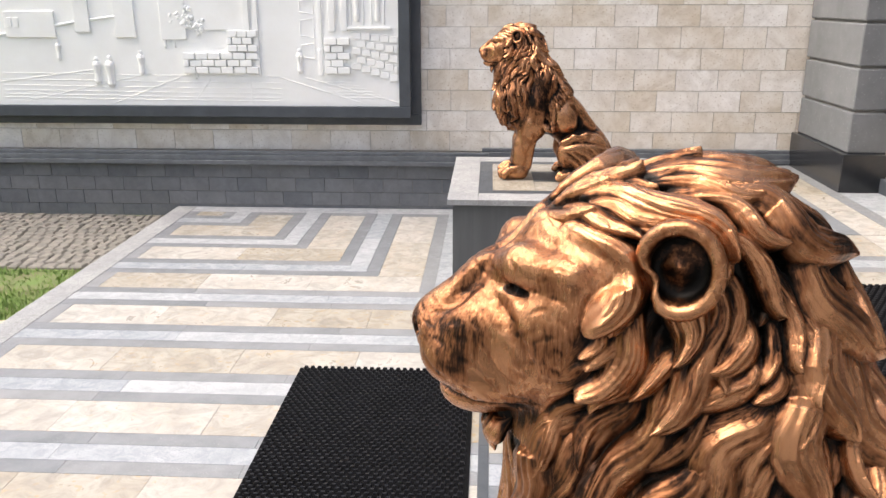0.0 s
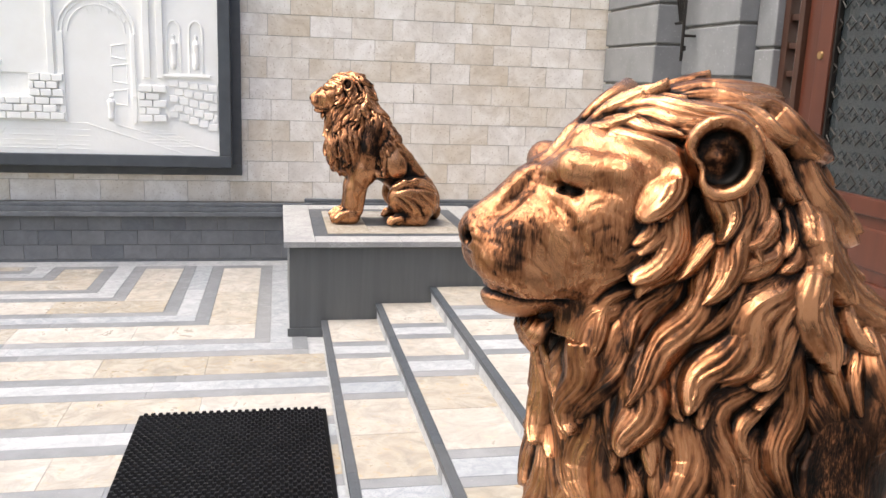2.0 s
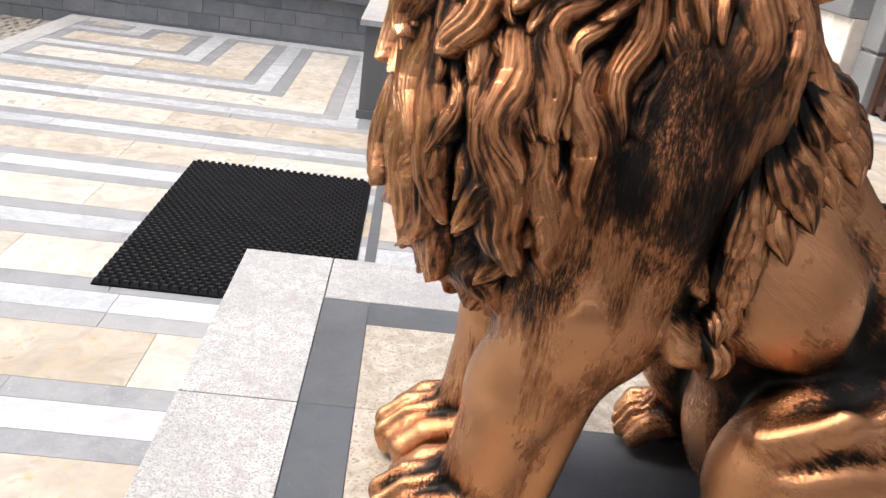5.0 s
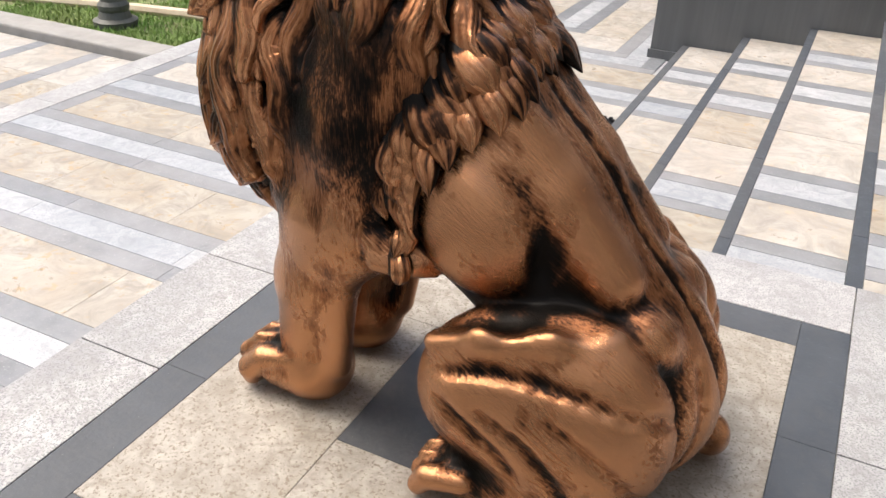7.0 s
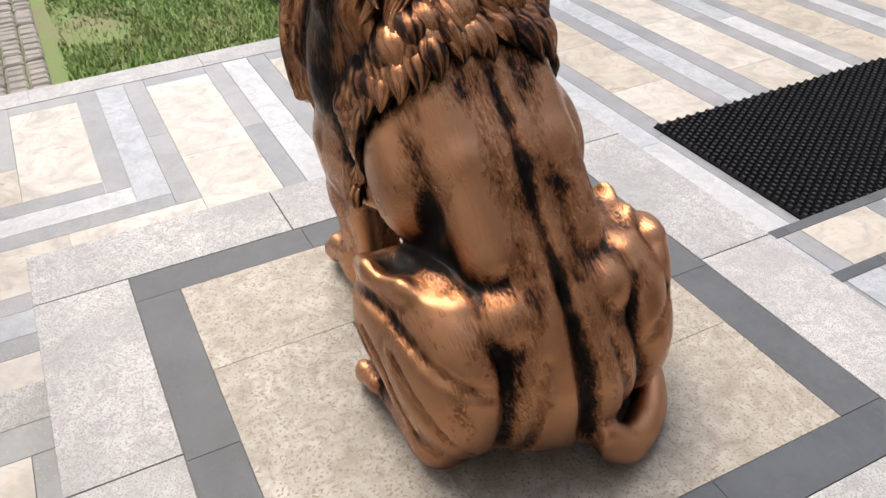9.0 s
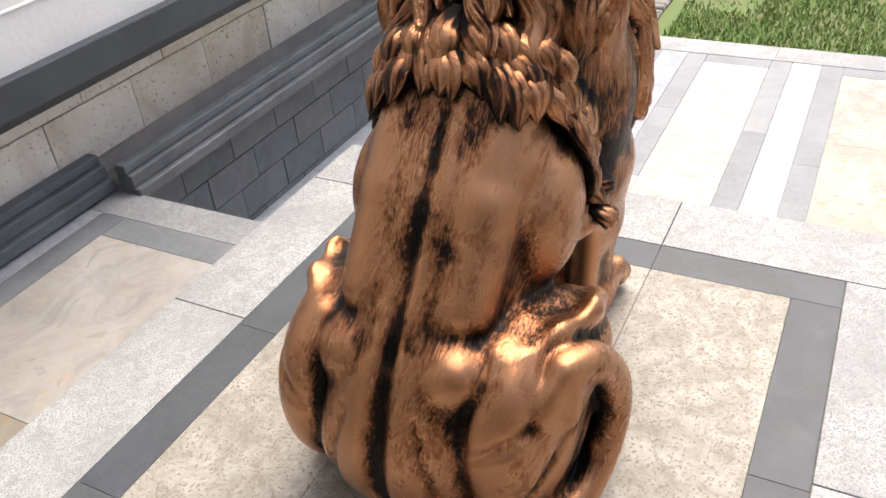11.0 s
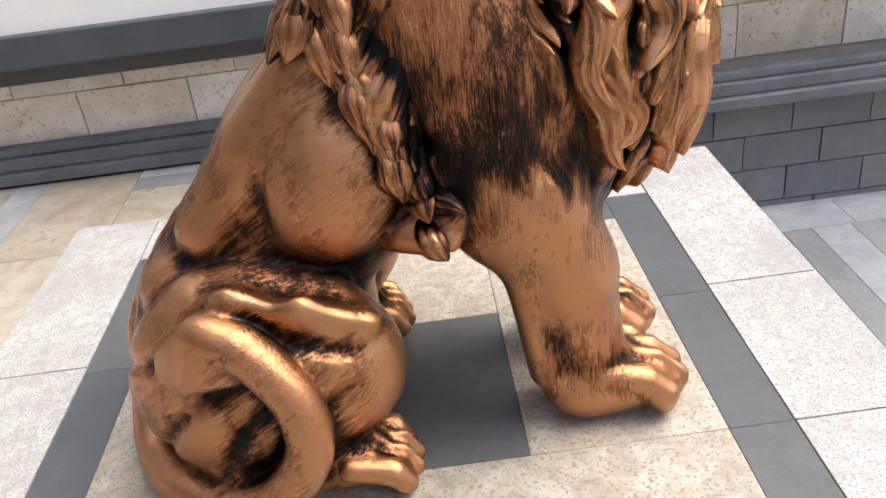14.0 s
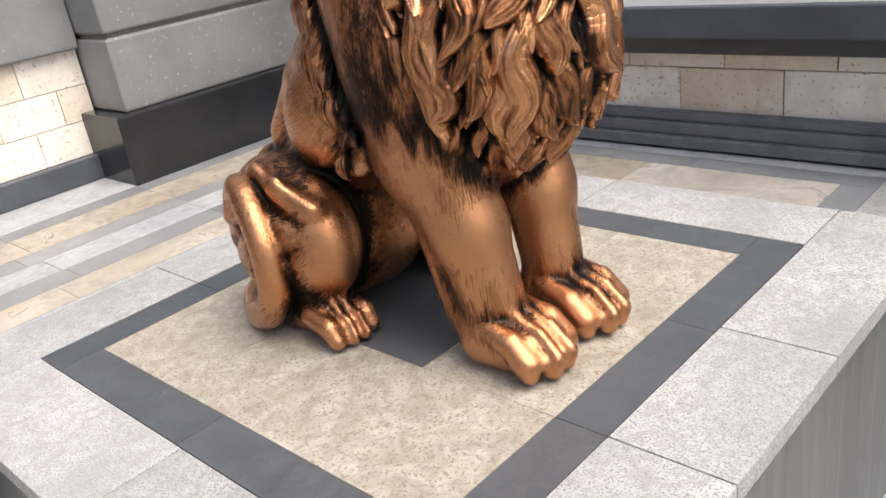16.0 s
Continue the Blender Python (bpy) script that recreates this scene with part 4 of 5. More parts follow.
    wash_shade = wash_shade + 0.32 * (((v[:, 0] + 0.508) / 0.024) ** 2 + ((v[:, 2] - 1.036) / 0.006) ** 2 + ((ax - 0.066) / 0.02) ** 2 < 1)
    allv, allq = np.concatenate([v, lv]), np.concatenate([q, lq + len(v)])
    wash_shade = np.concatenate([wash_shade, lw])
    me = bpy.data.meshes.new("lion_statue")
    me.vertices.add(len(allv))
    me.vertices.foreach_set("co", allv.astype(np.float32).ravel())
    me.loops.add(allq.size)
    me.loops.foreach_set("vertex_index", allq.astype(np.int32).ravel())
    me.polygons.add(len(allq))
    me.polygons.foreach_set("loop_start", np.arange(0, allq.size, 4, dtype=np.int32))
    me.polygons.foreach_set("use_smooth", np.ones(len(allq), bool))
    me.update(calc_edges=True)
    strand = np.concatenate([strand, ls])
    at = me.attributes.new("strand", 'FLOAT_VECTOR', 'POINT')
    at.data.foreach_set("vector", strand.astype(np.float32).ravel())
    # antique tone together with the painted shade of hollows and lock gaps
    at = me.attributes.new("patina_shade", 'FLOAT', 'POINT')
    at.data.foreach_set("value", np.clip(wash_shade, 0, 1).astype(np.float32))
    return me


def bronze_material():
    m = bpy.data.materials.new("antiqued_copper_bronze")
    m.use_nodes = True
    n, l = m.node_tree.nodes, m.node_tree.links
    b = n["Principled BSDF"]
    co = n.new("ShaderNodeTexCoord")
    at = n.new("ShaderNodeAttribute")
    at.attribute_name = "patina_shade"

    def noise_at(stretch, scale, detail=6.0):
        mp = n.new("ShaderNodeMapping")
        mp.inputs["Scale"].default_value = stretch
        l.new(co.outputs["Object"], mp.inputs[0])
        t = n.new("ShaderNodeTexNoise")
        t.inputs["Scale"].default_value, t.inputs["Detail"].default_value, t.inputs["Roughness"].default_value = scale, detail, 0.65
        l.new(mp.outputs[0], t.inputs["Vector"])
        return t.outputs[0]

    def math2(op, a, bb):
        k = n.new("ShaderNodeMath")
        k.operation = op
        for i, v in enumerate((a, bb)):
            if isinstance(v, float):
                k.inputs[i].default_value = v
            else:
                l.new(v, k.inputs[i])
        return k.outputs[0]

    hair = n.new("ShaderNodeAttribute")
    hair.attribute_name = "strand"
    comb = n.new("ShaderNodeTexNoise")
    comb.inputs["Scale"].default_value, comb.inputs["Detail"].default_value, comb.inputs["Roughness"].default_value = 1.3, 6.0, 0.68
    l.new(hair.outputs["Vector"], comb.inputs["Vector"])
    streak = comb.outputs[0]
    blotch = noise_at((1, 1, 0.45), 11.0, 9.0)
    fine = noise_at((1, 1, 1), 260.0, 3.0)
    patch = noise_at((1, 1, 0.8), 5.0, 2.0)
    strength = math2('MULTIPLY', math2('MAXIMUM', math2('SUBTRACT', patch, 0.40), 0.0), 5.0)
    wash_shade = math2('ADD', at.outputs["Fac"], math2('MULTIPLY', math2('SUBTRACT', streak, 0.5), math2('ADD', math2('MULTIPLY', strength, 0.6), 0.62)))
    wash_shade = math2('ADD', wash_shade, math2('MULTIPLY', math2('SUBTRACT', blotch, 0.5), 1.8))
    brush = n.new("ShaderNodeTexNoise")
    brush.inputs["Scale"].default_value, brush.inputs["Detail"].default_value, brush.inputs["Roughness"].default_value = 0.38, 6.0, 0.7
    l.new(hair.outputs["Vector"], brush.inputs["Vector"])
    mid = brush.outputs[0]
    wash_shade = math2('ADD', wash_shade, math2('MULTIPLY', math2('SUBTRACT', mid, 0.5), 0.60))
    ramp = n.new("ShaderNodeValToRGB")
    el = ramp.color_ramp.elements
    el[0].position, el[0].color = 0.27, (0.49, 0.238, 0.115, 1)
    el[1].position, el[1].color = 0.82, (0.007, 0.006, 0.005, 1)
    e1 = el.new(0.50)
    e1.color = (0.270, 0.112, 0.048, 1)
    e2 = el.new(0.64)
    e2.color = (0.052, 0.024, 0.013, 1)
    l.new(wash_shade, ramp.inputs[0])
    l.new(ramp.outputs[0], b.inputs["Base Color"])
    b.inputs["Metallic"].default_value = 0.92
    b.inputs["Coat Weight"].default_value, b.inputs["Coat Roughness"].default_value = 0.08, 0.2
    r = n.new("ShaderNodeMapRange")
    r.inputs["From Min"].default_value, r.inputs["From Max"].default_value = 0.3, 0.8
    r.inputs["To Min"].default_value, r.inputs["To Max"].default_value = 0.25, 0.48
    l.new(wash_shade, r.inputs[0]), l.new(r.outputs[0], b.inputs["Roughness"])
    height = math2('ADD', math2('ADD', math2('MULTIPLY', streak, 1.0), math2('MULTIPLY', fine, 0.2)), math2('MULTIPLY', mid, 0.6))
    bp = n.new("ShaderNodeBump")
    bp.inputs["Strength"].default_value, bp.inputs["Distance"].default_value = 0.4, 0.004
    l.new(height, bp.inputs["Height"]), l.new(bp.outputs[0], b.inputs["Normal"])
    return m


M_BRONZE = bronze_material()
lion_data = lion_mesh()
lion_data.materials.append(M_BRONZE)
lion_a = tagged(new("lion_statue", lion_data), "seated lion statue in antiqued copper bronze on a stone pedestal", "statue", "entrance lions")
lion_b = copy_thing(lion_a, pose(0, YB, 0))


# ---- facade and door ----
def pilaster(name, x, y0, y1, z0, pitch, material, label, depth=0.6, top=4.6, groove=0.022):
    """Rusticated pilaster: smooth blocks with deep joints between them."""
    core = tagged(part(name, box(x + 0.025, x + depth, min(y0, y1) + 0.025, max(y0, y1) - 0.025, z0, top), M_JOINT), label, "pilaster", kind="structure")
    z = z0
    while z < top - 0.05:
        hi = min(z + pitch - groove, top)
        bm = box(x, x + depth, min(y0, y1), max(y0, y1), z, hi, 0.012)
        part("facade_block", bm, material, core)
        z += pitch
    return core


for side in ("north", "south"):
    fy = (lambda y: y) if side == "north" else mirror
    tagged(part("pilaster_base_" + side, box(FRONT - 0.06, 3.3, min(fy(6.10), fy(7.36)), max(fy(6.10), fy(7.36)), LAND - 0.01, 0.10, 0.008), M_BLACKSTONE), "polished black stone base block", "pilaster base", kind="structure")
    pilaster("pilaster_outer_" + side, FRONT, fy(6.18), fy(7.37), 0.10, 0.36, M_FACADE, "rusticated grey stone pilaster on a black base")
    pilaster("pilaster_inner_" + side, 2.74, fy(5.25), fy(6.175), 0.40, 0.43, M_FACADE, "rusticated pale grey stone pilaster beside the door")
    pilaster("pilaster_jamb_" + side, 2.90, fy(4.98), fy(5.245), LAND, 0.43, M_FACADE, "narrow grey stone jamb")
    foot = tagged(part("pilaster_foot_" + side, box(2.80, 3.2, min(fy(5.25), fy(6.17)), max(fy(5.25), fy(6.17)), LAND - 0.01, 0.399), M_MORTAR), "pale stone foot of the pilaster", "pilaster foot", kind="structure")
    ya, yb = sorted((fy(5.25), fy(6.17)))
    for r in range(3):
        za = -0.10 + 0.166 * r
        for c in range(4):
            a = ya + (c - 0.5 * (r % 2)) * 0.3
            b = min(a + 0.3, yb)
            a = max(a, ya)
            if b - a > 0.03:
                piece("wall_block", 2.785, 2.82, a + 0.002, b - 0.002, za + 0.002, za + 0.164, M_WALLSTONE, foot)
    tagged(part("trim_foot_" + side, box(2.74, 2.85, ya, yb, LAND, -0.10, 0.008), M_FRAME), "dark stone skirting", "skirting", kind="structure")

tagged(part("wall_east", box(3.30, 3.6, WALL_S, WALL_N, LAND, 4.6), M_FACADE), "grey wall behind the door", "wall", kind="structure")
tagged(part("door_lintel", box(2.92, 3.3, mirror(4.98), 4.98, 2.55, 4.6), M_FACADE), "grey stone above the entrance door", "lintel", kind="structure")


def door_half(side):
    fy = (lambda y: y) if side > 0 else mirror
    d = tagged(empty("door_1" if side > 0 else "door_2", 3.0, fy(4.0), LAND), "red-brown wooden entrance door with glass and brass fittings", "door", kind="structure")
    off = Vector(d.location)

    def put(nm, m, x0, x1, ya, yb, z0, z1, bev=0.004, parent=d, label=""):
        bm = box(x0, x1, min(fy(ya), fy(yb)), max(fy(ya), fy(yb)), z0, z1, bev)
        bmesh.ops.translate(bm, verts=bm.verts, vec=-off)
        return part(nm, bm, m, parent, label)

    # side light: a ladder of small panes
    put("jamb", M_WOODDARK, 2.96, 3.10, 4.90, 4.975, LAND, 2.55)
    put("jamb", M_WOODDARK, 2.96, 3.10, 4.72, 4.78, LAND, 2.55)
    for i in range(13):
        z = LAND + 0.02 + i * 0.21
        put("glazing_bar", M_WOODDARK, 2.98, 3.06, 4.78, 4.90, z, z + 0.045)
        put("pane", M_STEEL if False else M_PLASTER, 3.04, 3.05, 4.78, 4.90, z + 0.045, z + 0.21, 0)
    # leaf
    put("stile", M_WOOD, 3.00, 3.07, 4.56, 4.715, LAND, 2.50, 0.008)
    put("stile", M_WOOD, 2.985, 3.07, 4.40, 4.555, LAND, 2.50, 0.008)
    put("stile", M_WOOD, 2.99, 3.07, 3.00, 3.12, LAND, 2.50, 0.008)
    put("rail", M_WOOD, 2.99, 3.07, 3.12, 4.40, 0.36, 0.48, 0.01)
    put("rail", M_WOOD, 2.99, 3.07, 3.12, 4.40, LAND, -0.08, 0.01)
    put("rail", M_WOOD, 2.99, 3.07, 3.12, 4.40, 2.38, 2.50, 0.01)
    put("door_panel", M_WOOD, 3.02, 3.06, 3.12, 4.40, -0.08, 0.36, 0.003)
    put("door_panel", M_WOOD, 3.005, 3.05, 3.22, 4.30, 0.0, 0.28, 0.015)
    put("glass_pane", M_GLASS, 3.045, 3.055, 3.12, 4.40, 0.48, 2.38, 0)
    bm = bmesh.new()
    rnd = random.Random(4)
    for i in range(9):
        for j in range(12):
            y = 3.2 + i * 0.14 + (0.07 if j % 2 else 0)
            z = 0.55 + j * 0.155
            add_tube(bm, [(3.02, fy(y - 0.05), z), (3.015, fy(y), z + 0.05), (3.02, fy(y + 0.05), z), (3.015, fy(y), z - 0.05), (3.02, fy(y - 0.05), z)], 0.006, 6)
    add_box(bm, 3.005, 3.035, min(fy(4.40), fy(4.375)), max(fy(4.40), fy(4.375)), 0.48, 2.38)
    bmesh.ops.translate(bm, verts=bm.verts, vec=-off)
    part("wrought_grille", bm, M_IRON, d, "black wrought iron grille")
    if side > 0:
        bm = bmesh.new()
        add_tube(bm, [(2.985, 4.50, 0.83), (2.93, 4.50, 0.83), (2.92, 4.49, 0.83), (2.92, 4.61, 0.815)], 0.011, 10)
        bmesh.ops.translate(bm, verts=bm.verts, vec=-off)
        part("door_handle", bm, M_STEEL, d, "brushed metal lever handle")
        for z in (0.70, 1.42):
            bm = bmesh.new()
            bmesh.ops.create_cone(bm, cap_ends=True, segments=20, radius1=0.03, radius2=0.026, depth=0.014, matrix=pose(2.98, 4.50, z, 0, -90, 0))
            bmesh.ops.translate(bm, verts=bm.verts, vec=-off)
            part("lock_plate", bm, M_BRASS, d, "round brass lock plate")
    return d


door_half(1)
door_half(-1)

# iron lantern bracket on the pilaster
bracket = tagged(empty("wall_bracket", 2.74, 5.95, 1.5), "black iron lantern bracket on the grey pilaster", "bracket")
bm = bmesh.new()
add_tube(bm, [(-0.12, 0, -0.12), (-0.12, 0, 0.75)], 0.014, 8)
add_tube(bm, [(-0.12, 0, 0.10), (0.0, 0, 0.10)], 0.012, 8)
part("stem", bm, M_IRON, bracket)
bm = bmesh.new()
add_tube(bm, [(-0.12, 0.0, 0.21), (-0.12, 0.16, 0.21)], 0.012, 8)
for k in range(4):
    add_tube(bm, [(-0.12 + 0.01 * k, 0.03 + 0.035 * k, 0.21), (-0.14, 0.0 + 0.05 * k, 0.5)], 0.008, 6)
part("basket", bm, M_IRON, bracket)
part("bolt", box(-0.14, -0.10, -0.035, -0.012, -0.03, 0.01), M_IRON, bracket)


# ---- mats ----
def mat_thing(x0, x1, y0, y1, z, label):
    root = tagged(empty("rubber_mat", (x0 + x1) / 2, (y0 + y1) / 2, z), label, "door mat", "rubber mats")
    w, d = (x1 - x0) / 2, (y1 - y0) / 2
    part("backing", box(-w, w, -d, d, 0.0005, 0.009, 0.003), M_RUBBERBACK, root)
    verts, faces = [], []
    nx, ny = int(2 * w / 0.038), int(2 * d / 0.030)
    for j in range(ny):
        for i in range(nx):
            cx = -w + 0.019 + (i + (0.5 if j % 2 else 0)) * 0.038
            cy = -d + 0.015 + j * 0.030
            if cx > w - 0.018:
                continue
            n = len(verts)
            for r, h in ((1.0, 0.008), (0.60, 0.026)):
                for sx, sy in ((-1, -1), (1, -1), (1, 1), (-1, 1)):
                    verts.append((cx + sx * 0.0150 * r, cy + sy * 0.0085 * r + (0.002 if h > 0.01 else 0), h))
            faces += [(n + 4, n + 5, n + 6, n + 7)] + [(n + k, n + (k + 1) % 4, n + 4 + (k + 1) % 4, n + 4 + k) for k in range(4)]
    me = bpy.data.meshes.new("studs")
    me.from_pydata(verts, [], faces)
    me.materials.append(M_RUBBER)
    st = tagged(new("studs", me), kind="stuff")
    st.parent = root
    return root


mat_thing(-1.62, -0.615, 1.85, 3.41, TERR, "black studded rubber mat at the foot of the steps")
mat_thing(0.86, 1.86, 2.02, 3.66, LAND, "black studded rubber mat on the landing")

# ---- drain, downpipe ----
drain = tagged(empty("drain_grate", -3.35, -1.51, TERR), "rusty iron drain grate set in the terrace", "drain")
part("drain_frame", box(-0.16, 0.16, -0.18, 0.18, -0.001, 0.005), M_BEIGE, drain)
part("drain_pit", box(-0.135, 0.135, -0.15, 0.15, 0.003, 0.007), M_JOINT, drain)
for k in range(11):
    part("grate_bar", box(-0.135 + k * 0.0255, -0.121 + k * 0.0255, -0.15, 0.15, 0.007, 0.016, 0.002), M_RUST, drain)
part("grate_rib", box(-0.135, 0.135, -0.012, 0.012, 0.008, 0.014), M_RUST, drain)
pipe = tagged(empty("downpipe", -3.60, BASE_S + 0.06, TERR + 0.09), "dark brown metal downpipe at the wall's end", "downpipe")
part("pipe", box(-0.05, 0.05, -0.045, 0.045, 0.0, 3.9, 0.012), M_PIPE, pipe)
part("pipe", box(-0.12, -0.06, -0.06, 0.03, 0.0, 3.9, 0.012), M_PIPE, pipe)
bm = bmesh.new()
add_tube(bm, [(0.0, 0.0, 0.0), (0.005, 0.01, -0.04), (0.0, 0.0, -0.082)], 0.004, 6)
part("wire", bm, M_IRON, pipe)


# ---- garden ----
def lamp_post(x, y, label):
    p = tagged(empty("street_lamp", x, y, GROUND - 0.03), label, "lamp post", "lawn lamps")
    part("base", add_turned(bmesh.new(), [(0.17, 0.0), (0.17, 0.05), (0.13, 0.07), (0.11, 0.12), (0.12, 0.14), (0.12, 0.17), (0.095, 0.20), (0.09, 0.26), (0.10, 0.28), (0.085, 0.30)], 0, 0), M_LAMP, p)
    part("shaft", add_turned(bmesh.new(), [(0.085, 0.30), (0.075, 0.6), (0.06, 0.75), (0.075, 0.78), (0.05, 0.82), (0.042, 2.6)], 0, 0), M_LAMP, p)
    return p


lamp = lamp_post(-4.78, 3.62, "grey-green cast iron lamp post with a turned base on the lawn")
copy_thing(lamp, pose(-4.72, 1.02, GROUND - 0.03))
path = tagged(part("garden_path", box(-12, EDGE - 0.005, 1.85, 2.95, GROUND - 0.2, GROUND - 0.005), M_PALE), "paved garden path that leads up to the terrace", "path", kind="structure")
for y0, y1, nm in ((2.95, 3.20, "north"), (1.60, 1.85, "south")):
    tagged(part("kerb_" + nm, box(-12, EDGE - 0.005, y0, y1, GROUND - 0.2, GROUND + 0.07, 0.015), M_KERB), "grey concrete kerb along the garden path", "kerb", kind="structure")
edging = bmesh.new()
add_tube(edging, [(EDGE - 0.02, 4.12, GROUND + 0.0), (-4.4, 4.08, GROUND + 0.005), (-5.2, 3.95, GROUND), (-6.5, 3.6, GROUND)], 0.045, 8)
tagged(part("lawn_edging", edging, M_SANDKERB), "sand-coloured stone edging across the lawn", "edging", kind="structure")


def grass(name, areas, count, seed):
    rnd = random.Random(seed)
    verts, faces = [], []
    total = sum((b - a) * (d - c) for a, b, c, d in areas)
    for a, b, c, d in areas:
        for _ in range(int(count * (b - a) * (d - c) / total)):
            x, y = rnd.uniform(a, b), rnd.uniform(c, d)
            v = noise.noise((x * 1.3, y * 1.3, 3.0))
            if v < -0.25 and rnd.random() < 0.8:
                continue
            h, w = rnd.uniform(0.015, 0.05) * (1 + 0.5 * v), rnd.uniform(0.004, 0.009)
            an, lean = rnd.uniform(0, 6.28), rnd.uniform(0.2, 1.0)
            ca, sa = math.cos(an), math.sin(an)
            n = len(verts)
            z = GROUND - 0.032
            verts += [(x - ca * w, y - sa * w, z), (x + ca * w, y + sa * w, z), (x - sa * h * lean, y + ca * h * lean, z + h)]
            faces.append((n, n + 1, n + 2))
    me = bpy.data.meshes.new(name)
    me.from_pydata(verts, [], faces)
    me.materials.append(M_BLADE)
    return tagged(new(name, me), "short green lawn grass with bare patches", "grass", kind="stuff")


grass("lawn_grass", [(-7.6, EDGE - 0.01, -0.6, 1.58), (-7.6, EDGE - 0.01, 3.22, 5.4)], 60000, 2)


def cobbles(name, x0, x1, y0, y1, seed):
    rnd = random.Random(seed)
    verts, faces = [], []
    ny = int((y1 - y0) / 0.125)
    for j in range(ny):
        x = x0 + rnd.uniform(-0.05, 0.0)
        while x < x1 - 0.05:
            w = rnd.uniform(0.08, 0.125)
            z = GROUND + rnd.uniform(-0.006, 0.006)
            ya, yb = y0 + j * 0.125 + 0.006, y0 + (j + 1) * 0.125 - 0.006
            n = len(verts)
            xa, xb = x + 0.005, min(x + w - 0.005, x1)
            for k, zz in ((0.0, GROUND - 0.04), (0.0, z - 0.012), (0.014, z)):
                for px, py in ((xa + k, ya + k), (xb - k, ya + k), (xb - k, yb - k), (xa + k, yb - k)):
                    verts.append((px + rnd.uniform(-0.004, 0.004), py + rnd.uniform(-0.004, 0.004), zz))
            for l in (0, 4):
                faces += [(n + l + q, n + l + (q + 1) % 4, n + l + 4 + (q + 1) % 4, n + l + 4 + q) for q in range(4)]
            faces.append((n + 8, n + 9, n + 10, n + 11))
            x += w
    me = bpy.data.meshes.new(name)
    me.from_pydata(verts, [], faces)
    me.materials.append(M_COBBLE)
    return tagged(new(name, me), "old grey cobbles beside the terrace", "cobbles", kind="stuff")


cobbles("cobbles", -7.0, EDGE - 0.01, -3.2, -0.63, 5)
cobbles("cobbles", -7.5, EDGE - 0.01, 5.43, BASE_N, 6)


# ---- the north relief's town ----
def town():
    face, d0 = WALL_N, 0.17

    def blk(nm, x0, x1, z0, z1, d, bev=0.006):
        put_n(nm, boxd_n(bmesh.new(), x0, x1, d0 - 0.01, d0 + d, z0, z1, bev), M_PLASTER)

    def line(pts, r=0.006, nm="relief_line"):
        put_n(nm, add_tube(bmesh.new(), [(x, face - d0, z) for x, z in pts], r, 6), M_PLASTER)

    rnd = random.Random(9)
    # gate: piers of rough blocks, shafts, arch
    for xa, xb, za, rows in ((-3.55, -2.80, 0.66, 3), (-3.10, -2.80, 0.87, 3), (-2.15, -1.90, 0.66, 5)):
        for r in range(rows):
            n = max(2, round((xb - xa) / 0.12))
            for c in range(n):
                w = (xb - xa) / n
                o = 0.5 * w if r % 2 else 0
                a, b = max(xa + c * w - o, xa), min(xa + (c + 1) * w - o, xb)
                if b - a > 0.02:
                    blk("relief_block", a + 0.004, b - 0.004, za + r * 0.068, za + r * 0.068 + 0.062, 0.035 + rnd.uniform(0, 0.012))
    for x in (-2.93, -2.10, -1.98):
        blk("relief_shaft", x, x + 0.06, 1.06, 2.72, 0.03)
    blk("relief_tower", -3.42, -2.86, 1.07, 2.72, 0.012)
    blk("relief_jamb", -2.84, -2.79, 0.64, 1.45, 0.02)
    blk("relief_jamb", -2.21, -2.17, 0.64, 1.45, 0.02)
    for r in (0.335, 0.30, 0.25):
        line([(-2.5 - r * math.cos(a), 1.45 + r * math.sin(a)) for a in np.linspace(0, math.pi, 15)], 0.014 if r > 0.3 else 0.008, "relief_arch")
    for k in range(7):
        a = math.pi * (0.15 + 0.08 * k)
        line([(-2.5 + 0.30 * math.cos(a), 1.45 + 0.30 * math.sin(a)), (-2.5 + 0.22 * math.cos(a) + 0.03, 1.45 + 0.22 * math.sin(a) - 0.03)], 0.006)
    for z0, z1 in ((0.80, 0.95), (1.0, 1.18), (1.22, 1.36)):
        line([(-2.38, z0 + 0.02), (-2.25, z0), (-2.25, z1), (-2.38, z1 - 0.02), (-2.38, z0 + 0.02)], 0.007)
    # niches and courses to the side of the gate
    for x in (-1.83, -1.63):
        line([(x - 0.06, 1.12), (x - 0.06, 1.50)] + [(x - 0.06 * math.cos(a), 1.50 + 0.09 * math.sin(a)) for a in np.linspace(0.2, math.pi - 0.2, 9)] + [(x + 0.06, 1.50), (x + 0.06, 1.12)], 0.012, "relief_niche")
        put_n("relief_figure", add_turned(bmesh.new(), [(0.02, 1.15), (0.032, 1.2), (0.025, 1.3), (0.034, 1.38), (0.012, 1.42), (0.018, 1.45), (0.005, 1.47)], x, face - d0, 10), M_PLASTER)
    blk("relief_sill", -1.94, -1.50, 1.075, 1.10, 0.03)
    for r in range(5):
        z = 0.70 + r * 0.072
        for c in range(5):
            a = -1.88 + c * 0.09 + (0.045 if r % 2 else 0)
            b = min(a + 0.083, -1.44)
            drop = (a + 1.88) * 0.32 * (1 - r / 6)
            if b - a > 0.02:
                blk("relief_block", a, b, z - drop, z + 0.062 - drop, 0.014 + rnd.uniform(0, 0.008), 0.004)
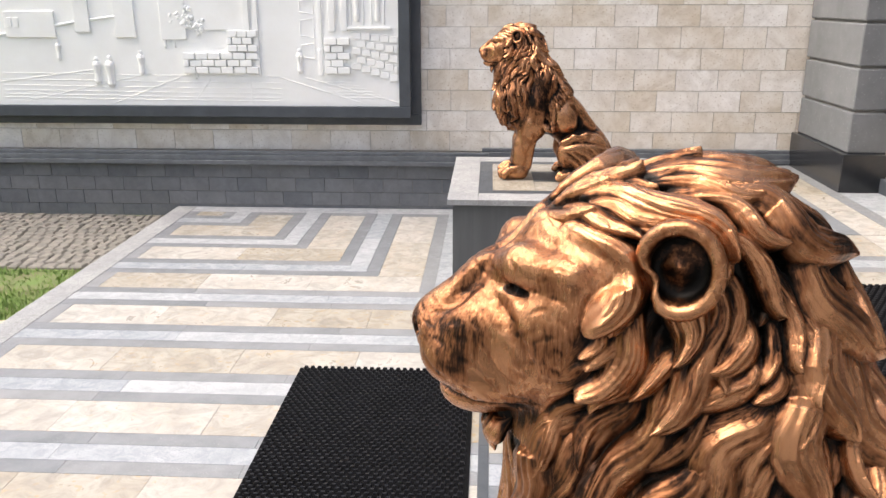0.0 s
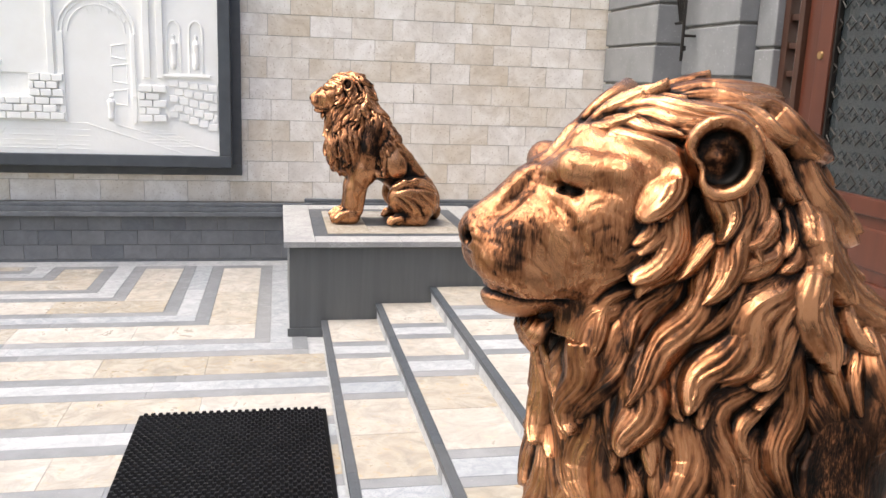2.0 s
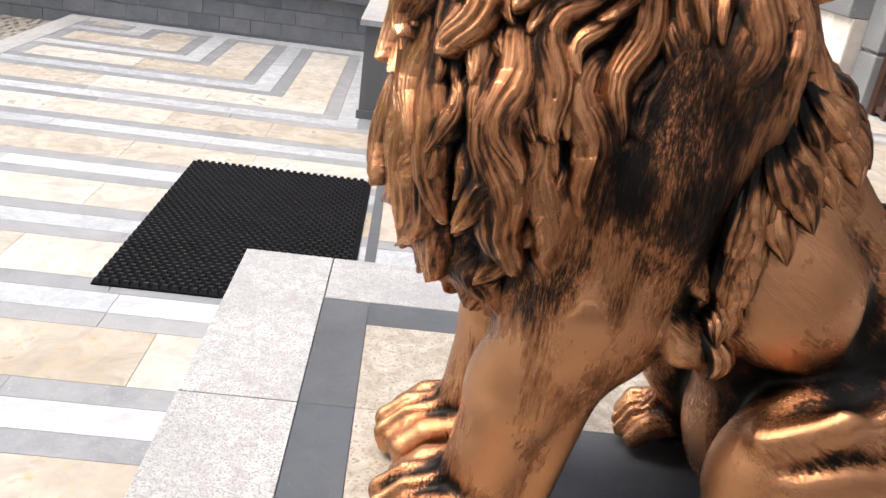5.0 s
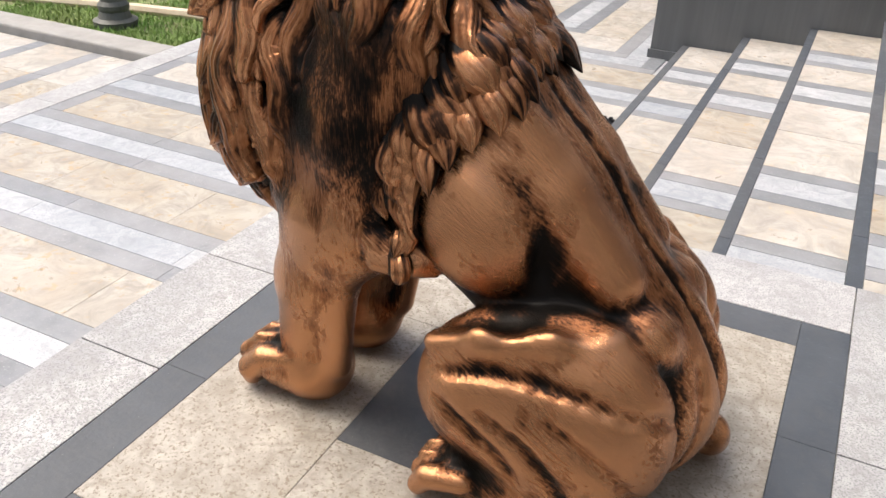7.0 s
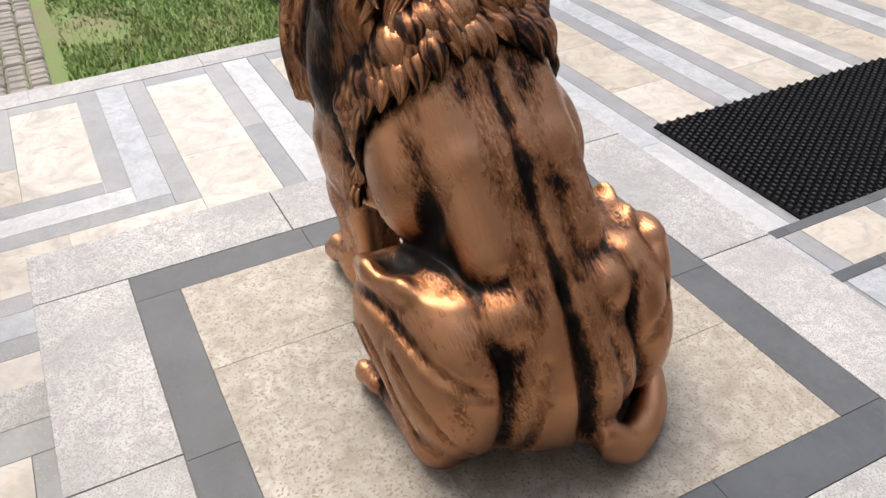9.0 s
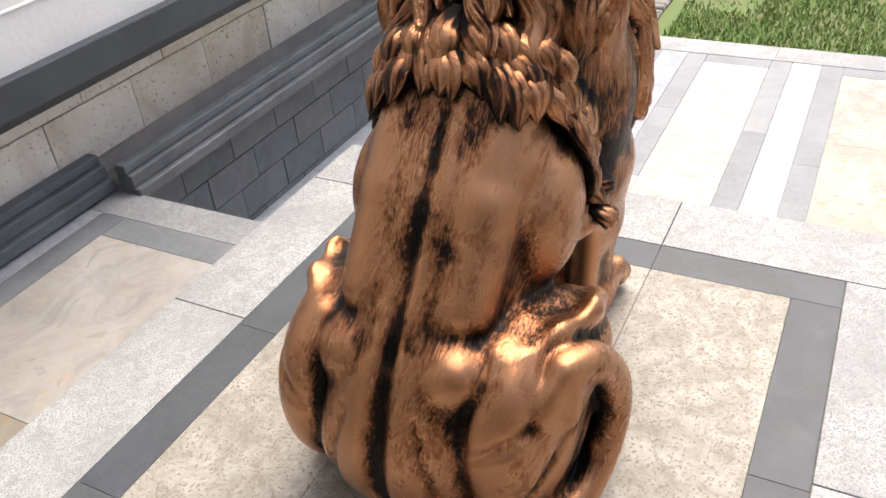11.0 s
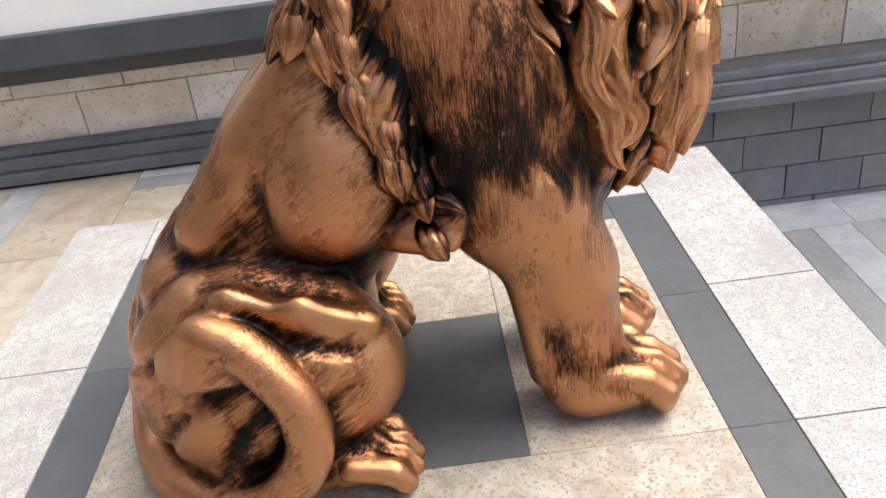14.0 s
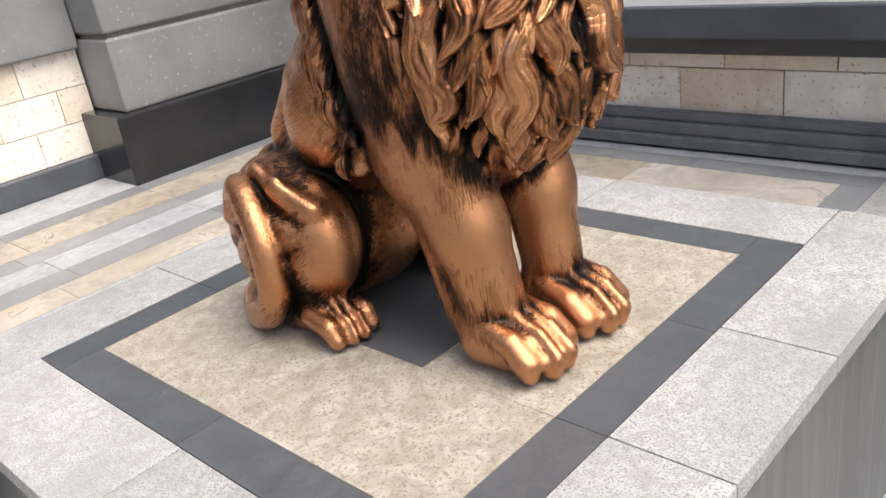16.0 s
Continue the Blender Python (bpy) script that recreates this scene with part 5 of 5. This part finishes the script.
    # pavement joints that run towards the gate
    for x0, x1, z0, z1 in ((-2.35, -1.44, 0.62, 0.38), (-2.6, -1.75, 0.62, 0.36), (-2.9, -2.9, 0.6, 0.36), (-3.6, -4.3, 0.62, 0.36), (-3.9, -5.2, 0.66, 0.38), (-3.3, -3.5, 0.6, 0.36), (-4.4, -6.0, 0.7, 0.5)):
        line([(x0, z0), (x1, z1)], 0.005)
    for k in range(6):
        z = 0.40 + 0.03 * k * (1 + 0.12 * k)
        line([(-5.4, z + 0.02), (-3.9, z), (-2.6, z - 0.01)], 0.004)
        line([(-2.2 + 0.04 * k, 0.58 - 0.03 * k), (-1.9 + 0.07 * k, 0.575 - 0.03 * k)], 0.004)
    # town houses, wall and bushes far off
    for x0, x1, z0, z1 in ((-4.6, -4.45, 1.05, 1.5), (-4.2, -4.0, 1.0, 1.55), (-3.75, -3.5, 0.98, 1.7), (-5.3, -4.8, 1.0, 1.25), (-6.3, -5.5, 0.95, 1.5)):
        blk("relief_house", x0, x1, z0, z1, 0.02)
        for k in range(2):
            blk("relief_window", x0 + 0.03 + 0.07 * k, x0 + 0.07 + 0.07 * k, z1 - 0.15, z1 - 0.06, 0.028, 0.003)
    line([(-6.4, 0.92), (-5.4, 1.02), (-4.5, 1.16), (-4.0, 1.22)], 0.016)
    for cx, cz in ((-3.5, 1.16), (-3.38, 1.12), (-3.6, 1.2)):
        bm = bmesh.new()
        for _ in range(22):
            bmesh.ops.create_icosphere(bm, subdivisions=1, radius=rnd.uniform(0.015, 0.03), matrix=Matrix.Translation((cx + rnd.gauss(0, 0.035), face - d0 - 0.005, cz + rnd.gauss(0, 0.05))))
        put_n("relief_bush", bm, M_PLASTER)
    # small standing figures, plain shapes
    for x, z, h in ((-2.40, 0.66, 0.24), (-2.19, 0.74, 0.2), (-3.44, 0.60, 0.20), (-3.98, 0.64, 0.24), (-4.43, 0.55, 0.27), (-4.30, 0.52, 0.31), (-4.80, 0.78, 0.2), (-3.72, 0.90, 0.16), (-3.63, 0.90, 0.15)):
        prof = [(0.05, 0.0), (0.085, 0.1), (0.075, 0.4), (0.11, 0.7), (0.09, 0.8), (0.035, 0.84), (0.06, 0.9), (0.05, 0.97), (0.02, 1.0)]
        put_n("relief_figure", add_turned(bmesh.new(), [(r * h * 1.5, z + u * h) for r, u in prof], x, face - d0 + 0.005, 10), M_PLASTER)


town()
for pts in (((-2.2, 0.52), (1.5, 0.50)), ((-1.0, 0.40), (-0.6, 0.9)), ((0.9, 0.42), (1.3, 0.9)), ((0.2, 0.5), (0.1, 1.1))):
    put_s("relief_line", add_tube(bmesh.new(), [(x, WALL_S + 0.17, z) for x, z in pts], 0.006, 6), M_PLASTER)


# ---- pieces of the walls ----
courses(base_n, M_BASALT, BASE_N, -1, -6.4, -0.62, -0.82, -0.245, 0.30, 0.1435, "base_block", seed=2)
courses(base_s, M_BASALT, BASE_S, 1, -3.69, -0.62, -0.82, -0.245, 0.30, 0.1435, "base_block", seed=3)
courses(wall_north, M_WALLSTONE, WALL_N, -1, -6.2, 2.55, -0.122, 3.15, 0.405, 0.203, "wall_block", skip=lambda a, b, z, t: (b < -1.24 and z > 0.12) or b > 2.56, seed=4)
courses(wall_south, M_WALLSTONE, WALL_S, 1, -3.7, 2.55, -0.122, 3.15, 0.405, 0.203, "wall_block", skip=lambda a, b, z, t: -3.4 < a and b < 1.9 and z > 0.12, seed=5)


# ---- paving ----
def strip(x0, x1, y0, y1, z, m, parent, name, length):
    """A run of slabs along its longer side."""
    if x1 - x0 < 0.01 or y1 - y0 < 0.01:
        return
    along_x = (x1 - x0) >= (y1 - y0)
    a, b = (x0, x1) if along_x else (y0, y1)
    n = max(1, round((b - a) / length))
    rnd = random.Random(int(x0 * 977 + y0 * 131))
    cuts = [a] + [a + (b - a) * (k + rnd.uniform(-0.12, 0.12)) / n for k in range(1, n)] + [b]
    g = 0.0012
    for p, q in zip(cuts, cuts[1:]):
        if along_x:
            piece(name, p + g, q - g, y0 + g, y1 - g, z - 0.03, z, m, parent)
        else:
            piece(name, x0 + g, x1 - g, p + g, q - g, z - 0.03, z, m, parent)


XE, YW, XM = -3.56, 7.06, -0.575
DK, WH, PER = 0.11, 0.15, 0.715


def lpiece(X, Y, X2, Y2, m, name, length, cap):
    """An L between the corners (X, Y) and (X2, Y2): one arm to the terrace's edge, one to the wall; both sides of the axis."""
    for flip in (False, True):
        def put(x0, x1, y0, y1, mm, nm, ln):
            x1 = min(x1, XM)
            if flip:
                y0, y1 = mirror(y1), mirror(y0)
            strip(x0, x1, y0, y1, TERR, mm, terrace, nm, ln)
        e = DK if cap else 0.0
        put(XE + e, X, Y, Y2, m, name, length)
        if cap:
            put(XE, XE + e, Y, Y2, M_PAVEDARK, "dark_band", 0.6)
        if X < XM + 0.05 and Y2 < YW:
            put(X2, X, Y2, YW - e, m, name, length)
            if cap:
                put(X2, X, YW - e, YW, M_PAVEDARK, "dark_band", 0.6)


for j in range(-2, 4):
    X, Y = -1.39 + PER * j, 5.10 - PER * j
    far = j >= 2
    B2 = PER - 2 * DK - WH
    for a, b, m, nm, ln, cap in ((0, DK, M_PAVEDARK, "dark_band", 0.9, False), (DK, DK + WH, M_PALE, "pale_band", 0.9, False), (DK + WH, 2 * DK + WH, M_PAVEDARK, "dark_band", 0.9, False), (2 * DK + WH, PER, M_BEIGE, "beige_slab", 0.75, True)):
        X1, Y1, X2, Y2 = X - a, Y + a, X - b, Y + b
        if far:
            X1 = X2 = 9
        if Y2 > YW:
            Y2 = YW
        lpiece(X1, Y1, X2, Y2, m, nm, ln, cap)
strip(XE + DK, XM, mirror(2.955), 2.955, TERR, M_BEIGE, terrace, "beige_slab", 0.75)
strip(XE, XE + DK, mirror(2.955), 2.955, TERR, M_PAVEDARK, terrace, "dark_band", 0.6)
strip(EDGE, XE, BASE_S, BASE_N, TERR + 0.002, M_GRANITE, terrace, "border_stone", 0.9)
for y0, y1 in ((YW, BASE_N), (BASE_S, mirror(YW))):
    strip(XE, -0.63, y0, y1, TERR, M_PALE, terrace, "pale_band", 0.9)

# side strips of the landing and the landing behind the pedestals
for flip in (False, True):
    def put(x0, x1, y0, y1, m, nm, ln=0.7):
        if flip:
            y0, y1 = mirror(y1), mirror(y0)
        strip(x0, x1, y0, y1, LAND, m, landing, nm, ln)
    W = WALL_S + 0.03
    put(-0.63, -0.49, W, -0.82, M_GRANITE, "border_stone")
    put(-0.49, 0.95, W, W + 0.12, M_PALE, "pale_band")
    put(-0.49, 0.95, W + 0.12, W + 0.22, M_PAVEDARK, "dark_band")
    put(-0.49, -0.38, W + 0.22, -0.82, M_PAVEDARK, "dark_band")
    put(-0.38, 0.95, W + 0.22, -0.93, M_BEIGE, "beige_slab")
    put(-0.38, 0.95, -0.93, -0.82, M_PAVEDARK, "dark_band")
    for x0, x1, m, nm in ((0.95, 1.30, M_BEIGE, "beige_slab"), (1.30, 1.42, M_PALE, "pale_band"), (1.42, 1.60, M_BEIGE, "beige_slab"), (1.60, 1.74, M_PAVEDARK, "dark_band"), (1.74, 1.92, M_PALE, "pale_band"), (1.92, 2.05, M_PAVEDARK, "dark_band"), (2.05, 2.30, M_BEIGE, "beige_slab"), (2.30, 2.42, M_PAVEDARK, "dark_band"), (2.42, 2.80, M_PALE, "pale_band")):
        put(x0, x1, W, 0.81, m, nm)
    put(1.36, 2.9, 0.82, 1.32, M_BEIGE, "beige_slab")
    put(1.36, 2.9, 1.32, 1.41, M_PAVEDARK, "dark_band")
    put(1.36, 2.9, 1.41, 1.56, M_PALE, "pale_band")
    put(1.36, 2.9, 1.56, 1.65, M_PAVEDARK, "dark_band")
    put(1.36, 2.9, 1.65, 2.79, M_BEIGE, "beige_slab")
    if True:
        x = EDGE - 0.01
        while x > -9:
            for w, m, nm in ((0.42, M_BEIGE, "beige_slab"), (0.12, M_PAVEDARK, "dark_band"), (0.42, M_BEIGE, "beige_slab"), (0.12, M_PAVEDARK, "dark_band")):
                if not flip:
                    strip(x - w, x, 1.86, 2.94, GROUND, m, path, nm, 0.55)
                x -= w
